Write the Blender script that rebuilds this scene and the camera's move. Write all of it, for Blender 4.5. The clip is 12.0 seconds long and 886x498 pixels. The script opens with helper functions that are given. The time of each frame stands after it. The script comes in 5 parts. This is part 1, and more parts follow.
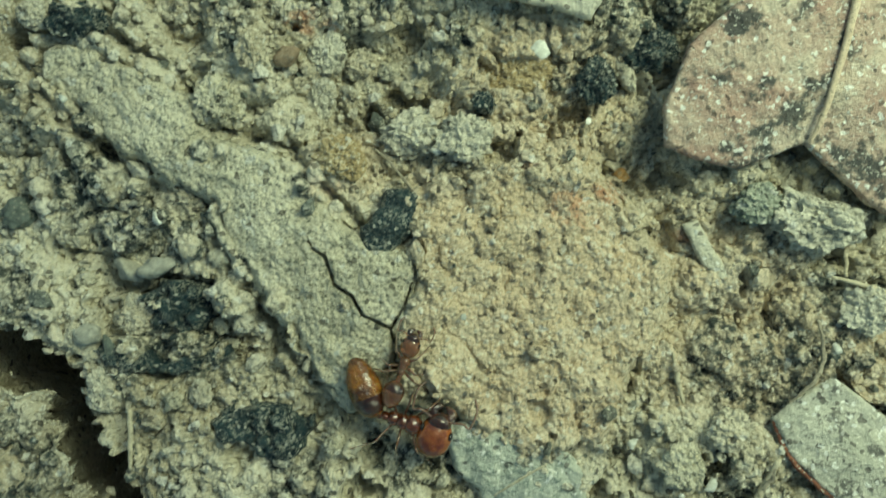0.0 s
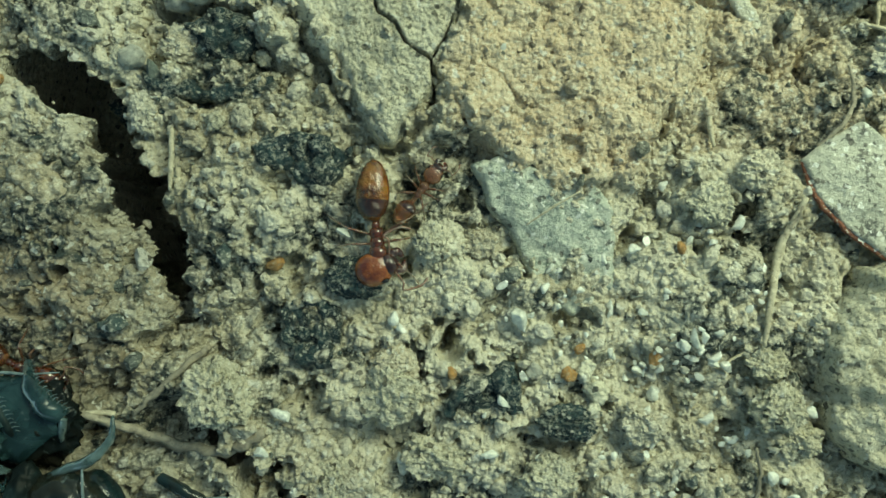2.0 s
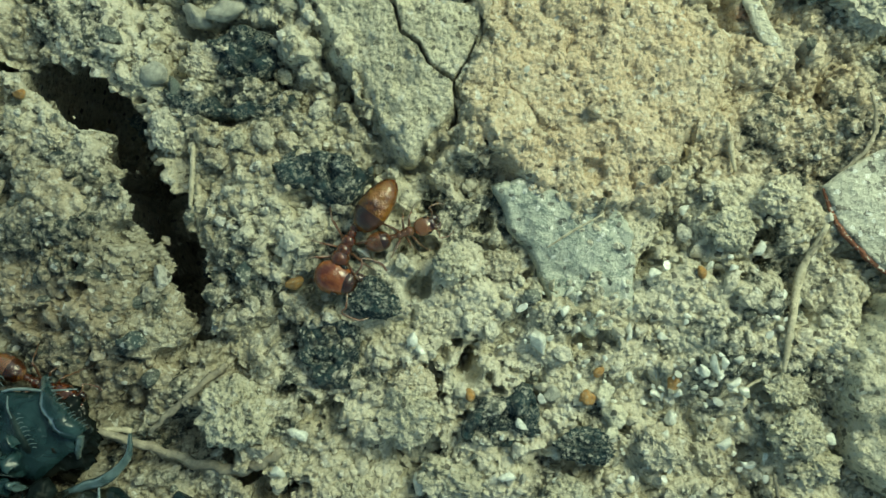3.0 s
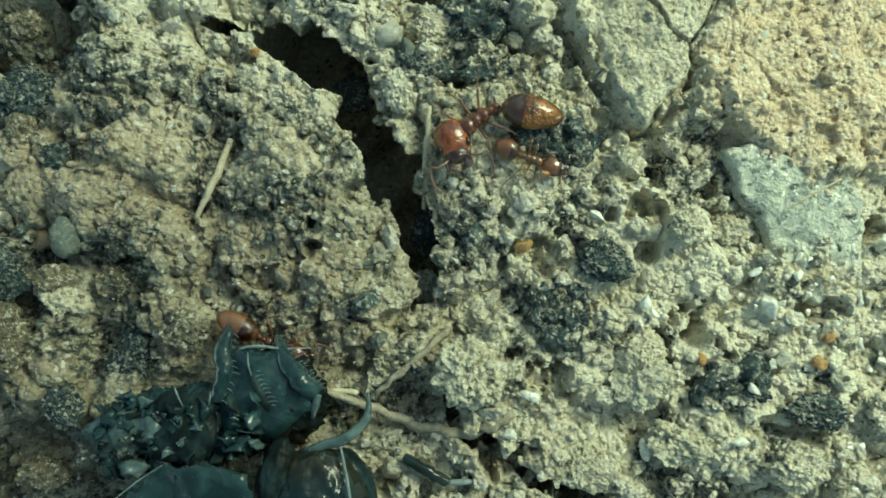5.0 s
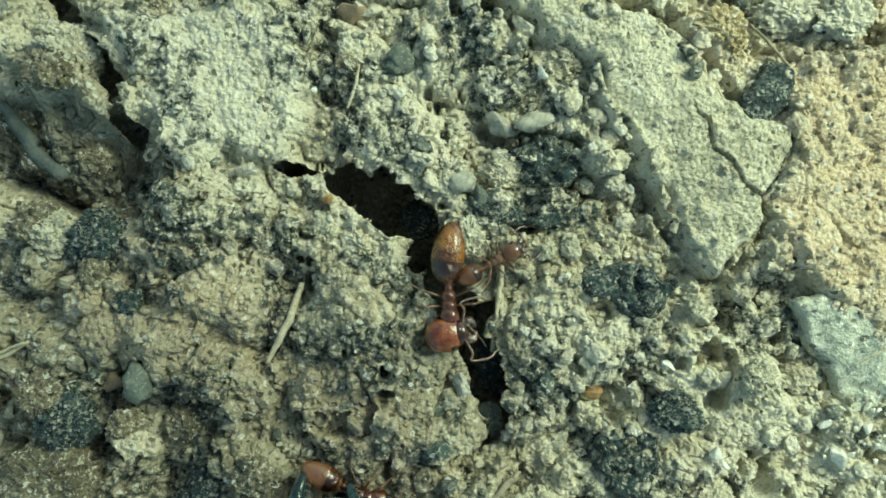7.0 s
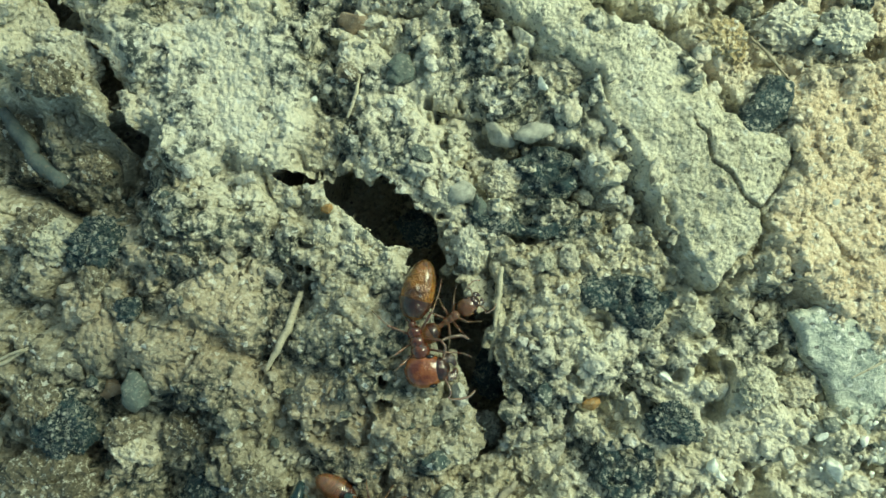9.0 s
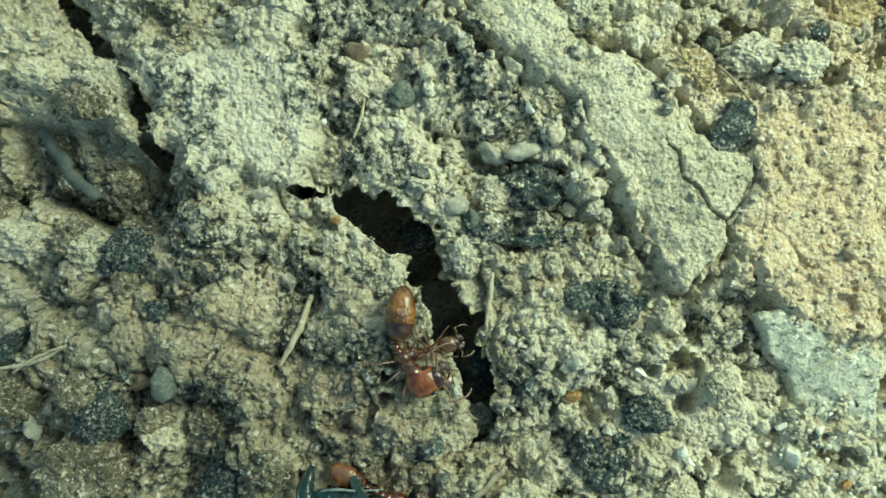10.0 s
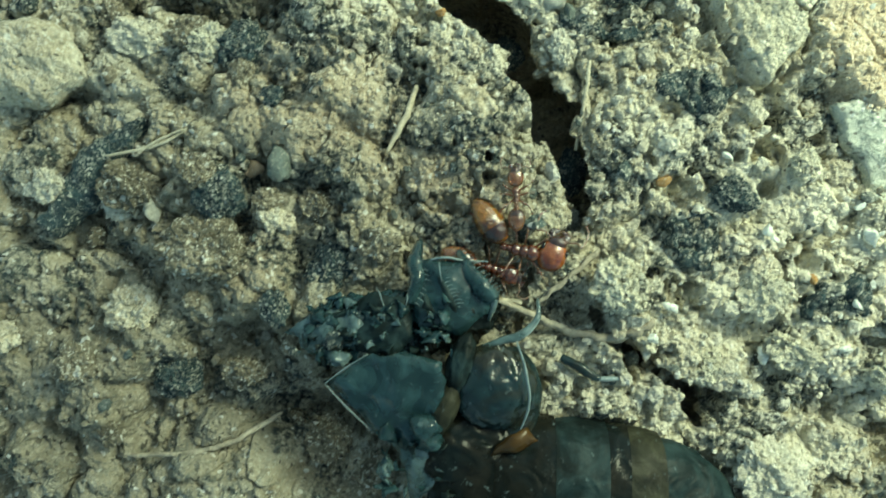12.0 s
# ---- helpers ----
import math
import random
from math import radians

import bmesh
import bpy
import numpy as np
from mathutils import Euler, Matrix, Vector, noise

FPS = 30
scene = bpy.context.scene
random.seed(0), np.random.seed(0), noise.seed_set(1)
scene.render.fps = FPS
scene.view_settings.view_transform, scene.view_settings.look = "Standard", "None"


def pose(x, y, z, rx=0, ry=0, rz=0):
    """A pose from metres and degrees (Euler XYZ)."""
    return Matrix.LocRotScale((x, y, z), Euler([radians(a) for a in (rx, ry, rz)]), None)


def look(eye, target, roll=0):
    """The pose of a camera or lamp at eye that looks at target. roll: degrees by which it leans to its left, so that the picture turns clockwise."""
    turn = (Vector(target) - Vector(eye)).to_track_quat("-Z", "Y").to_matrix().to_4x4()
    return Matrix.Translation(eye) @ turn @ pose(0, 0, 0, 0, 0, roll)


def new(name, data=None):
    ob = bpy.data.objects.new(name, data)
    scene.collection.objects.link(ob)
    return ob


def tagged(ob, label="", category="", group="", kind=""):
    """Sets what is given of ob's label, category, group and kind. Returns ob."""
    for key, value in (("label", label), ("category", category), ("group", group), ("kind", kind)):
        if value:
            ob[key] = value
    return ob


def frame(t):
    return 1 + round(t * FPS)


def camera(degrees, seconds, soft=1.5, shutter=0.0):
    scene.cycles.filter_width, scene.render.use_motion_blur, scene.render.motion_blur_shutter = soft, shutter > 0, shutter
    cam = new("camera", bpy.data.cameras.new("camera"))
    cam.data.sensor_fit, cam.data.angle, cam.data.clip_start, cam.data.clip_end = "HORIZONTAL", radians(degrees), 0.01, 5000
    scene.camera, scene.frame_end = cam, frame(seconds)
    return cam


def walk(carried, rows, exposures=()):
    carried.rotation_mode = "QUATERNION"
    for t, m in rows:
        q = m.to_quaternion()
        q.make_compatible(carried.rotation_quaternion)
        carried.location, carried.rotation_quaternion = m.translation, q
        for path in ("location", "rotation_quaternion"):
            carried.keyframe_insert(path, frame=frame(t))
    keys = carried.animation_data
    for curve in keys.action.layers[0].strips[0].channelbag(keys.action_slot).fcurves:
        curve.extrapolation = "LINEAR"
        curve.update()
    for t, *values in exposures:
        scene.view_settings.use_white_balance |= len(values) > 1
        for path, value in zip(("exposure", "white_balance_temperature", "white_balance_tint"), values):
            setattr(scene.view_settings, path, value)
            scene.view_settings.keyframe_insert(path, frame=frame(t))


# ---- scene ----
# A close view straight down on crumbly soil. Plan numbers are in millimetres; MM turns them into metres.
MM = 0.001
cam = camera(61.4, 12.0, shutter=0.3)
PATH = [
    (0, 0.000, 0.001, 26.619, -0.636, 0.897, 0.016),
    (0.5, -1.004, -2.599, 26.799, -0.953, 0.653, 0.589),
    (1, -1.242, -5.144, 26.951, -0.808, 0.672, 1.227),
    (1.5, -0.580, -7.382, 27.143, -0.868, 0.726, 1.657),
    (2, -1.290, -9.286, 27.255, -0.798, 0.571, 2.136),
    (2.5, -1.648, -9.055, 27.276, -0.712, 0.549, 2.559),
    (2.7, -1.727, -8.593, 27.217, -0.720, 0.550, 2.774),
    (4.3, -7.138, -10.788, 27.206, 0.315, -0.043, 3.164),
    (4.5, -8.361, -11.238, 27.176, 0.319, -0.044, 3.444),
    (5, -10.384, -10.981, 27.214, 0.510, -0.000, 3.631),
    (5.5, -11.274, -8.052, 27.326, 0.827, 0.128, 3.764),
    (6, -12.214, -6.520, 27.266, 0.235, -0.182, 3.915),
    (6.5, -13.089, -6.221, 27.291, 0.407, -0.285, 4.053),
    (7, -13.365, -5.865, 27.327, 0.364, -0.175, 4.217),
    (9, -13.392, -5.475, 27.369, 0.294, -0.243, 4.637),
    (9.5, -13.188, -5.437, 28.766, 0.310, 0.016, 4.666),
    (10, -13.210, -5.124, 30.261, 0.195, -0.060, 4.704),
    (10.5, -12.953, -5.070, 31.483, 0.359, 0.013, 4.855),
    (11, -12.221, -8.574, 31.612, 0.436, -0.097, 4.085),
    (11.5, -14.547, -11.704, 31.647, 0.883, -0.221, 4.137),
    (12, -16.784, -14.445, 31.961, 0.641, -0.424, 4.807),
]
walk(cam, [(t, pose(x * MM, y * MM, z * MM, rx, ry, rz)) for t, x, y, z, rx, ry, rz in PATH],
     exposures=[(t, stops, 7000, -28) for t, stops in ((0.0, 0.37), (1.0, 0.47), (2.5, 0.62), (4.5, 0.88), (5.5, 1.05), (9.5, 1.06), (11.0, 1.12), (11.5, 1.18), (12.0, 1.42))])

# ---- light: a dull sky, and the small lamp close by at the upper right, whose light falls off across the soil ----
world = bpy.data.worlds.new("sky")
scene.world = world
world.use_nodes = True
sky = world.node_tree.nodes.new("ShaderNodeTexSky")
sky.sky_type, sky.sun_disc = "NISHITA", False
sky.sun_elevation, sky.sun_rotation = radians(50.0), radians(35.0)
haze = world.node_tree.nodes.new("ShaderNodeHueSaturation")
haze.inputs["Saturation"].default_value = 0.88
world.node_tree.links.new(sky.outputs[0], haze.inputs["Color"])
world.node_tree.links.new(haze.outputs[0], world.node_tree.nodes["Background"].inputs[0])
world.node_tree.nodes["Background"].inputs[1].default_value = 0.085
lamp = new("lamp", bpy.data.lights.new("lamp", "AREA"))
lamp.data.shape, lamp.data.size, lamp.data.energy, lamp.data.color = "DISK", 34 * MM, 0.036, (1.0, 0.925, 0.775)
lamp.matrix_world = look((36 * MM, 28 * MM, 50 * MM), (-8 * MM, -6 * MM, 0))


# ---- materials ----
class Nodes:
    """A short way to wire a node material."""

    def __init__(self, name):
        self.mat = bpy.data.materials.new(name)
        self.mat.use_nodes = True
        self.tree = self.mat.node_tree
        self.bsdf = self.tree.nodes["Principled BSDF"]
        self.where = self.tree.nodes.new("ShaderNodeNewGeometry").outputs["Position"]

    def put(self, socket, value):
        if isinstance(value, bpy.types.NodeSocket):
            self.tree.links.new(value, socket)
        else:
            socket.default_value = value

    def local(self):
        self.where = self.tree.nodes.new("ShaderNodeTexCoord").outputs["Object"]

    def noise(self, size, detail=3.0, rough=0.6, warp=0.0):
        n = self.tree.nodes.new("ShaderNodeTexNoise")
        self.put(n.inputs["Vector"], self.where)
        n.inputs["Scale"].default_value, n.inputs["Detail"].default_value = 1.0 / (size * MM), detail
        n.inputs["Roughness"].default_value, n.inputs["Distortion"].default_value = rough, warp
        return n.outputs["Fac"]

    def cells(self, size, what="Color"):
        n = self.tree.nodes.new("ShaderNodeTexVoronoi")
        self.put(n.inputs["Vector"], self.where)
        n.inputs["Scale"].default_value = 1.0 / (size * MM)
        return n.outputs[what]

    def ramp(self, value, low, high, a=0.0, b=1.0):
        n = self.tree.nodes.new("ShaderNodeMapRange")
        for key, v in zip((0, 1, 2, 3, 4), (value, low, high, a, b)):
            self.put(n.inputs[key], v)
        return n.outputs[0]

    def mix(self, fac, a, b, how="MIX"):
        n = self.tree.nodes.new("ShaderNodeMix")
        n.data_type, n.blend_type = "RGBA", how
        self.put(n.inputs[0], fac)
        for socket, v in ((n.inputs[6], a), (n.inputs[7], b)):
            self.put(socket, (*v, 1.0) if isinstance(v, tuple) else v)
        return n.outputs[2]

    def math(self, how, a, b):
        n = self.tree.nodes.new("ShaderNodeMath")
        n.operation = how
        self.put(n.inputs[0], a)
        self.put(n.inputs[1], b)
        return n.outputs[0]

    def attr(self, name):
        n = self.tree.nodes.new("ShaderNodeAttribute")
        n.attribute_name = name
        return n.outputs["Fac"]

    def one(self, value):
        n = self.tree.nodes.new("ShaderNodeSeparateColor")
        self.put(n.inputs[0], value)
        return n.outputs[0]

    def random(self):
        return self.tree.nodes.new("ShaderNodeObjectInfo").outputs["Random"]

    def island(self):
        for n in self.tree.nodes:
            if n.type == "NEW_GEOMETRY":
                return n.outputs["Random Per Island"]

    def bump(self, height, distance, strength=1.0):
        n = self.tree.nodes.new("ShaderNodeBump")
        n.inputs["Strength"].default_value, n.inputs["Distance"].default_value = strength, distance * MM
        self.put(n.inputs["Height"], height)
        self.put(self.bsdf.inputs["Normal"], n.outputs[0])

    def done(self, color, rough=0.9, **more):
        self.put(self.bsdf.inputs["Base Color"], (*color, 1.0) if isinstance(color, tuple) else color)
        self.put(self.bsdf.inputs["Roughness"], rough)
        for key, v in more.items():
            self.put(self.bsdf.inputs[key.replace("_", " ")], v)
        return self.mat


PALE, TAN, OCHRE, DUSK = (0.66, 0.62, 0.48), (0.46, 0.41, 0.29), (0.60, 0.475, 0.31), (0.105, 0.145, 0.125)


def soil(name, pale=PALE, tan=TAN, dusk=DUSK, regions=False, each="", specks=1.0, grit=0.10, grainy=0.35, flecks=0.45):
    """Dry crumbly soil: tone in patches of millimetres, grains, pale and dark specks, fine relief."""
    n = Nodes(name)
    color = n.mix(n.ramp(n.noise(3.2, 5, 0.65), 0.40, 0.58), tan, pale)
    if each:
        pick = n.island() if each == "island" else n.random()
        color = n.mix(n.ramp(pick, 0.0, 1.0, 0.0, 0.4), color, n.mix(n.ramp(pick, 0.3, 0.8), OCHRE, (0.62, 0.61, 0.52)))
    if each == "island":
        color = n.mix(n.ramp(pick, 0.93, 0.95, 0.0, 0.8), color, (0.70, 0.69, 0.60))
    if regions:
        ochre = n.mix(n.ramp(n.noise(1.1, 4), 0.35, 0.65), OCHRE, (0.66, 0.56, 0.40))
        color = n.mix(n.math("MULTIPLY", n.attr("ochre"), n.ramp(n.noise(2.0, 3), 0.25, 0.6, 0.55, 1.0)), color, ochre)
        color = n.mix(n.math("MULTIPLY", n.attr("rust"), n.ramp(n.noise(0.5, 4), 0.40, 0.62, 0.0, 0.7)), color, (0.56, 0.27, 0.15))
        color = n.mix(n.math("MULTIPLY", n.attr("pale"), n.ramp(n.noise(1.6, 4), 0.3, 0.6, 0.5, 1.0)), color, (0.75, 0.71, 0.56))
        # darker brown: damp soil, plus the lower left's shade put into the colour
        moist_shade = n.mix(n.ramp(n.noise(2.2, 4), 0.35, 0.65), (0.10, 0.092, 0.066), (0.21, 0.188, 0.135))
        color = n.mix(n.math("MULTIPLY", n.attr("moist_shade"), n.ramp(n.noise(1.4, 4), 0.3, 0.65, 1.0, 0.65)), color, moist_shade)
    color = n.mix(n.ramp(n.noise(0.7, 5, 0.7), 0.32, 0.45, 0.34, 0.0), color, dusk)
    if regions:
        patch = n.math("MULTIPLY", n.attr("dark"), n.ramp(n.noise(0.4, 3), 0.40, 0.58, 0.95, 0.1))
        color = n.mix(patch, color, (0.025, 0.042, 0.047))
    if each == "island":
        color = n.mix(n.ramp(n.island(), 0.06, 0.04, 0.0, 0.8), color, (0.07, 0.10, 0.10))
    grain = n.noise(0.2, 4, 0.75)
    fleck = n.ramp(grain, 0.36, 0.47, flecks, 0.0)
    if regions:
        fleck = n.math("MULTIPLY", fleck, n.ramp(n.attr("pale"), 0.0, 1.0, 1.0, 0.45))
        fleck = n.math("MULTIPLY", fleck, n.ramp(n.attr("moist_shade"), 0.0, 0.8, 1.0, 0.35))
    color = n.mix(fleck, color, (0.068, 0.085, 0.070))
    glint = n.ramp(grain, 0.54, 0.62, 0.0, 0.75)
    if regions:
        glint = n.math("MULTIPLY", glint, n.ramp(n.attr("moist_shade"), 0.0, 0.8, 1.0, 0.3))
    color = n.mix(glint, color, (0.72, 0.70, 0.57))
    pick = n.one(n.cells(0.19))
    color = n.mix(n.ramp(pick, 0.965, 0.975, 0.0, 0.6 * specks), color, (0.78, 0.78, 0.70))
    color = n.mix(n.ramp(pick, 0.035, 0.025, 0.0, 0.7 * specks), color, (0.03, 0.03, 0.03))
    relief = n.math("ADD", n.math("MULTIPLY", n.noise(0.5, 6, 0.74), 0.7), n.math("MULTIPLY", n.cells(0.17, "Distance"), -0.8 * grainy))
    n.bump(relief, grit * 4.0)
    return n.done(color, 0.95, Specular_IOR_Level=0.15)


def charcoal(name, dusty=0.15):
    """Sooty blue-black crust with pale dust in clots and single grains."""
    n = Nodes(name)
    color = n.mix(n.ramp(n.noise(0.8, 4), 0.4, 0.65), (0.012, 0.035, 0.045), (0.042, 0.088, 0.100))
    dust = n.math("MULTIPLY", n.ramp(n.noise(0.15, 5, 0.85), 0.50, 0.55), n.ramp(n.noise(0.7, 4), 0.42, 0.58, dusty, 1.0))
    color = n.mix(dust, color, (0.50, 0.50, 0.41))
    color = n.mix(n.ramp(n.one(n.cells(0.11)), 0.94, 0.945, 0.0, 0.9), color, (0.66, 0.66, 0.56))
    n.bump(n.math("ADD", n.noise(0.4, 6, 0.85), n.math("MULTIPLY", n.cells(0.2, "Distance"), -0.5)), 0.5)
    return n.done(color, 0.6)


SOIL = soil("soil", regions=True)
CLOD = soil("clod_soil", each="object")
CRUMB = soil("crumb_soil", regions=True, each="island")
CLAY = soil("pale_clay", (0.76, 0.72, 0.55), (0.60, 0.56, 0.41), (0.26, 0.27, 0.22), specks=1.0, grit=0.15, grainy=0.3, flecks=0.75)
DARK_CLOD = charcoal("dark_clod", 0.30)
# damp brown clods, darkened further to paint in the lower left's shade
MOIST_SHADE_CLOD = soil("moist_shade_clod", (0.25, 0.22, 0.155), (0.14, 0.124, 0.087), (0.055, 0.053, 0.04))
OCHRE_CLOD = soil("ochre_clod", (0.52, 0.43, 0.26), (0.44, 0.34, 0.18), (0.20, 0.16, 0.10))
PALE_LUMP = soil("pale_lump", (0.68, 0.66, 0.54), (0.54, 0.52, 0.42), (0.24, 0.25, 0.21))
CHALK = soil("chalky_crumb", (0.82, 0.80, 0.62), (0.74, 0.70, 0.52), (0.45, 0.43, 0.34), flecks=0.3)
GREY_CLOD = soil("grey_clod", (0.40, 0.43, 0.35), (0.22, 0.26, 0.21), (0.08, 0.11, 0.10))


def fibrous(name, a, b, spot, amount, size=0.9, stripe=None):
    """Dead leaf or husk: two tones, mould spots, dust and small veins."""
    n = Nodes(name)
    color = n.mix(n.ramp(n.noise(1.8, 5, 0.65), 0.36, 0.64), a, b)
    color = n.mix(n.ramp(n.noise(size, 4, 0.7), 0.60 - amount, 0.68 - amount, 0.0, 0.9), color, spot)
    color = n.mix(n.ramp(n.noise(0.12, 2), 0.60, 0.66, 0.0, 0.8), color, (0.70, 0.69, 0.58))
    color = n.mix(n.ramp(n.one(n.cells(0.16)), 0.06, 0.04, 0.0, 0.7), color, (0.05, 0.045, 0.04))
    color = n.mix(n.ramp(n.one(n.cells(0.14)), 0.945, 0.955, 0.0, 0.85), color, (0.82, 0.82, 0.74))
    n.bump(n.math("ADD", n.noise(0.25, 4, 0.7), n.math("MULTIPLY", n.cells(0.5, "Distance"), 0.5)), 0.22)
    return n.done(color, 0.8)


def grain_mat(name, color, clear=0.0, rough=0.35):
    """A small stone: two tones, dust and pits."""
    n = Nodes(name)
    tone = n.mix(n.ramp(n.noise(0.3, 4, 0.7), 0.35, 0.65), tuple(0.6 * c for c in color), color)
    if rough > 0.2:
        tone = n.mix(n.ramp(n.noise(0.12, 3), 0.55, 0.65, 0.0, 0.55), tone, (0.50, 0.47, 0.37))
        tone = n.mix(n.ramp(n.noise(0.4, 4), 0.40, 0.30, 0.0, 0.5), tone, (0.14, 0.13, 0.10))
    n.bump(n.noise(0.25, 5, 0.8), 0.2 if rough > 0.2 else 0.02)
    return n.done(tone, rough, Subsurface_Weight=clear, Subsurface_Radius=(1.0, 1.0, 1.0), Subsurface_Scale=0.0002)


def straw_mat(name, a, b):
    n = Nodes(name)
    color = n.mix(n.ramp(n.noise(0.5, 4), 0.35, 0.65), a, b)
    color = n.mix(n.ramp(n.noise(0.12, 2), 0.58, 0.66, 0.0, 0.6), color, (0.15, 0.13, 0.10))
    n.bump(n.noise(0.15, 4), 0.08)
    return n.done(color, 0.8)


def chitin(name, deep, bright, rough=0.12, glow=0.35, clear=0.0, wave=0.10):
    """Glossy amber ant skin, light shining a little way through."""
    n = Nodes(name)
    n.local()
    color = n.mix(n.ramp(n.noise(0.8, 3), 0.40, 0.62), deep, bright)
    n.bump(n.math("ADD", n.noise(0.5, 3), n.math("MULTIPLY", n.noise(0.08, 3), 0.08)), wave)
    return n.done(color, n.ramp(n.noise(0.3, 2), 0.3, 0.7, rough, rough + 0.14), Transmission_Weight=clear, Subsurface_Weight=glow, Subsurface_Radius=(1.0, 0.35, 0.1),
                  Subsurface_Scale=0.0004, Coat_Weight=0.6, Coat_Roughness=0.08)


def husk(name, deep, bright, cloud, rough=0.12, clear=0.25, gloss=0.35):
    """Bluish insect skin, wet and partly clear, with stuff showing dimly through in clouds."""
    n = Nodes(name)
    color = n.mix(n.ramp(n.noise(1.1, 4, 0.6, 0.8), 0.35, 0.66), deep, bright)
    color = n.mix(n.ramp(n.noise(2.1, 4, 0.6, 1.2), 0.44, 0.62, 0.0, 0.85), color, cloud)
    color = n.mix(n.ramp(n.noise(0.3, 3), 0.64, 0.74, 0.0, 0.35), color, (0.20, 0.25, 0.25))
    n.bump(n.math("ADD", n.noise(1.2, 1.5, 0.5, 1.0), n.math("MULTIPLY", n.noise(0.3, 2), 0.15)), 0.16)
    return n.done(color, n.ramp(n.noise(0.6, 3), 0.35, 0.65, rough, rough + 0.14), Transmission_Weight=clear, IOR=1.35, Specular_IOR_Level=gloss)


CHAR = charcoal("charcoal")
LEAF_PINK = fibrous("brown_leaf", (0.40, 0.27, 0.21), (0.55, 0.48, 0.37), (0.04, 0.052, 0.052), 0.075, 1.6)
LEAF_GREY = fibrous("grey_leaf", (0.42, 0.42, 0.34), (0.60, 0.59, 0.48), (0.10, 0.10, 0.09), 0.06, 0.5)
CHIP_GREEN = fibrous("grey_green_chip", (0.40, 0.43, 0.36), (0.56, 0.58, 0.48), (0.24, 0.28, 0.24), 0.08, 0.35)
LEAF_PALE = fibrous("pale_leaf", (0.56, 0.54, 0.42), (0.64, 0.62, 0.50), (0.22, 0.22, 0.18), 0.02)
RED_EDGE = fibrous("red_leaf_edge", (0.19, 0.07, 0.04), (0.27, 0.12, 0.07), (0.10, 0.04, 0.03), 0.0)
STRAW = straw_mat("straw", (0.58, 0.53, 0.38), (0.40, 0.36, 0.25))
PALE_STRAW = straw_mat("pale_straw", (0.66, 0.56, 0.40), (0.54, 0.44, 0.31))
ROOT = straw_mat("root_skin", (0.40, 0.36, 0.26), (0.20, 0.18, 0.135))
BLUE_STICK = straw_mat("blue_grey_bark", (0.05, 0.07, 0.075), (0.11, 0.13, 0.12))
QUARTZ = grain_mat("quartz", (0.78, 0.79, 0.68), 0.4, 0.19)
AMBER_GRAIN = grain_mat("amber_grain", (0.58, 0.34, 0.12), 0.2)
TEAL_STONE = grain_mat("teal_stone", (0.20, 0.235, 0.20), 0.0, 0.7)
GREY_STONE = grain_mat("grey_stone", (0.62, 0.61, 0.50), 0.0, 0.9)
RUST_STONE = grain_mat("rust_stone", (0.42, 0.32, 0.21), 0.0, 0.85)
ANT_RED = chitin("ant_red", (0.075, 0.020, 0.008), (0.24, 0.075, 0.026), 0.08, 0.35, 0.4)
ANT_HEAD = chitin("ant_head", (0.10, 0.020, 0.005), (0.27, 0.088, 0.022), 0.16)
ANT_AMBER = chitin("ant_amber", (0.09, 0.030, 0.004), (0.34, 0.14, 0.016), 0.04, 0.4, 0.4, 0.3)
ANT_BAND = chitin("ant_band", (0.022, 0.007, 0.003), (0.075, 0.022, 0.006), 0.03, 0.3, 0.3, 0.25)
ANT_LEG = chitin("ant_leg", (0.11, 0.05, 0.024), (0.20, 0.10, 0.05), 0.3, 0.3, 0.45)
ANT_CLEAR = chitin("ant_clear", (0.26, 0.115, 0.05), (0.48, 0.23, 0.11), 0.06, 0.2, 0.7)
ANT_EYE = grain_mat("ant_eye", (0.012, 0.012, 0.012), 0.0, 0.1)
HUSK = husk("husk", (0.007, 0.016, 0.018), (0.024, 0.048, 0.052), (0.026, 0.025, 0.016), 0.08, 0.3, 0.5)
HUSK_TEAL = husk("husk_teal", (0.011, 0.028, 0.032), (0.046, 0.092, 0.098), (0.015, 0.033, 0.036), 0.1, 0.3, 0.5)
HUSK_PALE = husk("husk_pale", (0.06, 0.105, 0.11), (0.24, 0.33, 0.335), (0.09, 0.14, 0.14), 0.12, 0.5, 0.5)
HUSK_BROWN = husk("husk_brown", (0.005, 0.006, 0.004), (0.015, 0.014, 0.010), (0.007, 0.011, 0.011), 0.14, 0.1, 0.15)
HUSK_OLIVE = husk("husk_olive", (0.014, 0.014, 0.009), (0.050, 0.050, 0.033), (0.008, 0.010, 0.008), 0.4, 0.1, 0.1)
HUSK_CLOUDY = husk("husk_cloudy", (0.007, 0.014, 0.015), (0.030, 0.049, 0.050), (0.006, 0.008, 0.007), 0.4, 0.1, 0.1)
HUSK_AMBER = husk("husk_amber", (0.03, 0.016, 0.005), (0.09, 0.048, 0.012), (0.05, 0.028, 0.008), 0.3, 0.2)
HUSK_EDGE = husk("husk_edge", (0.10, 0.14, 0.145), (0.26, 0.32, 0.32), (0.16, 0.2, 0.2), 0.15, 0.2)
HUSK_CRUST = charcoal("husk_crust", 0.05)

# ---- fields of noise ----
RNG = np.random.default_rng(7)
TABLES = RNG.random((12, 256, 256)) * 2 - 1
JITTER = RNG.random((12, 256, 256, 3))


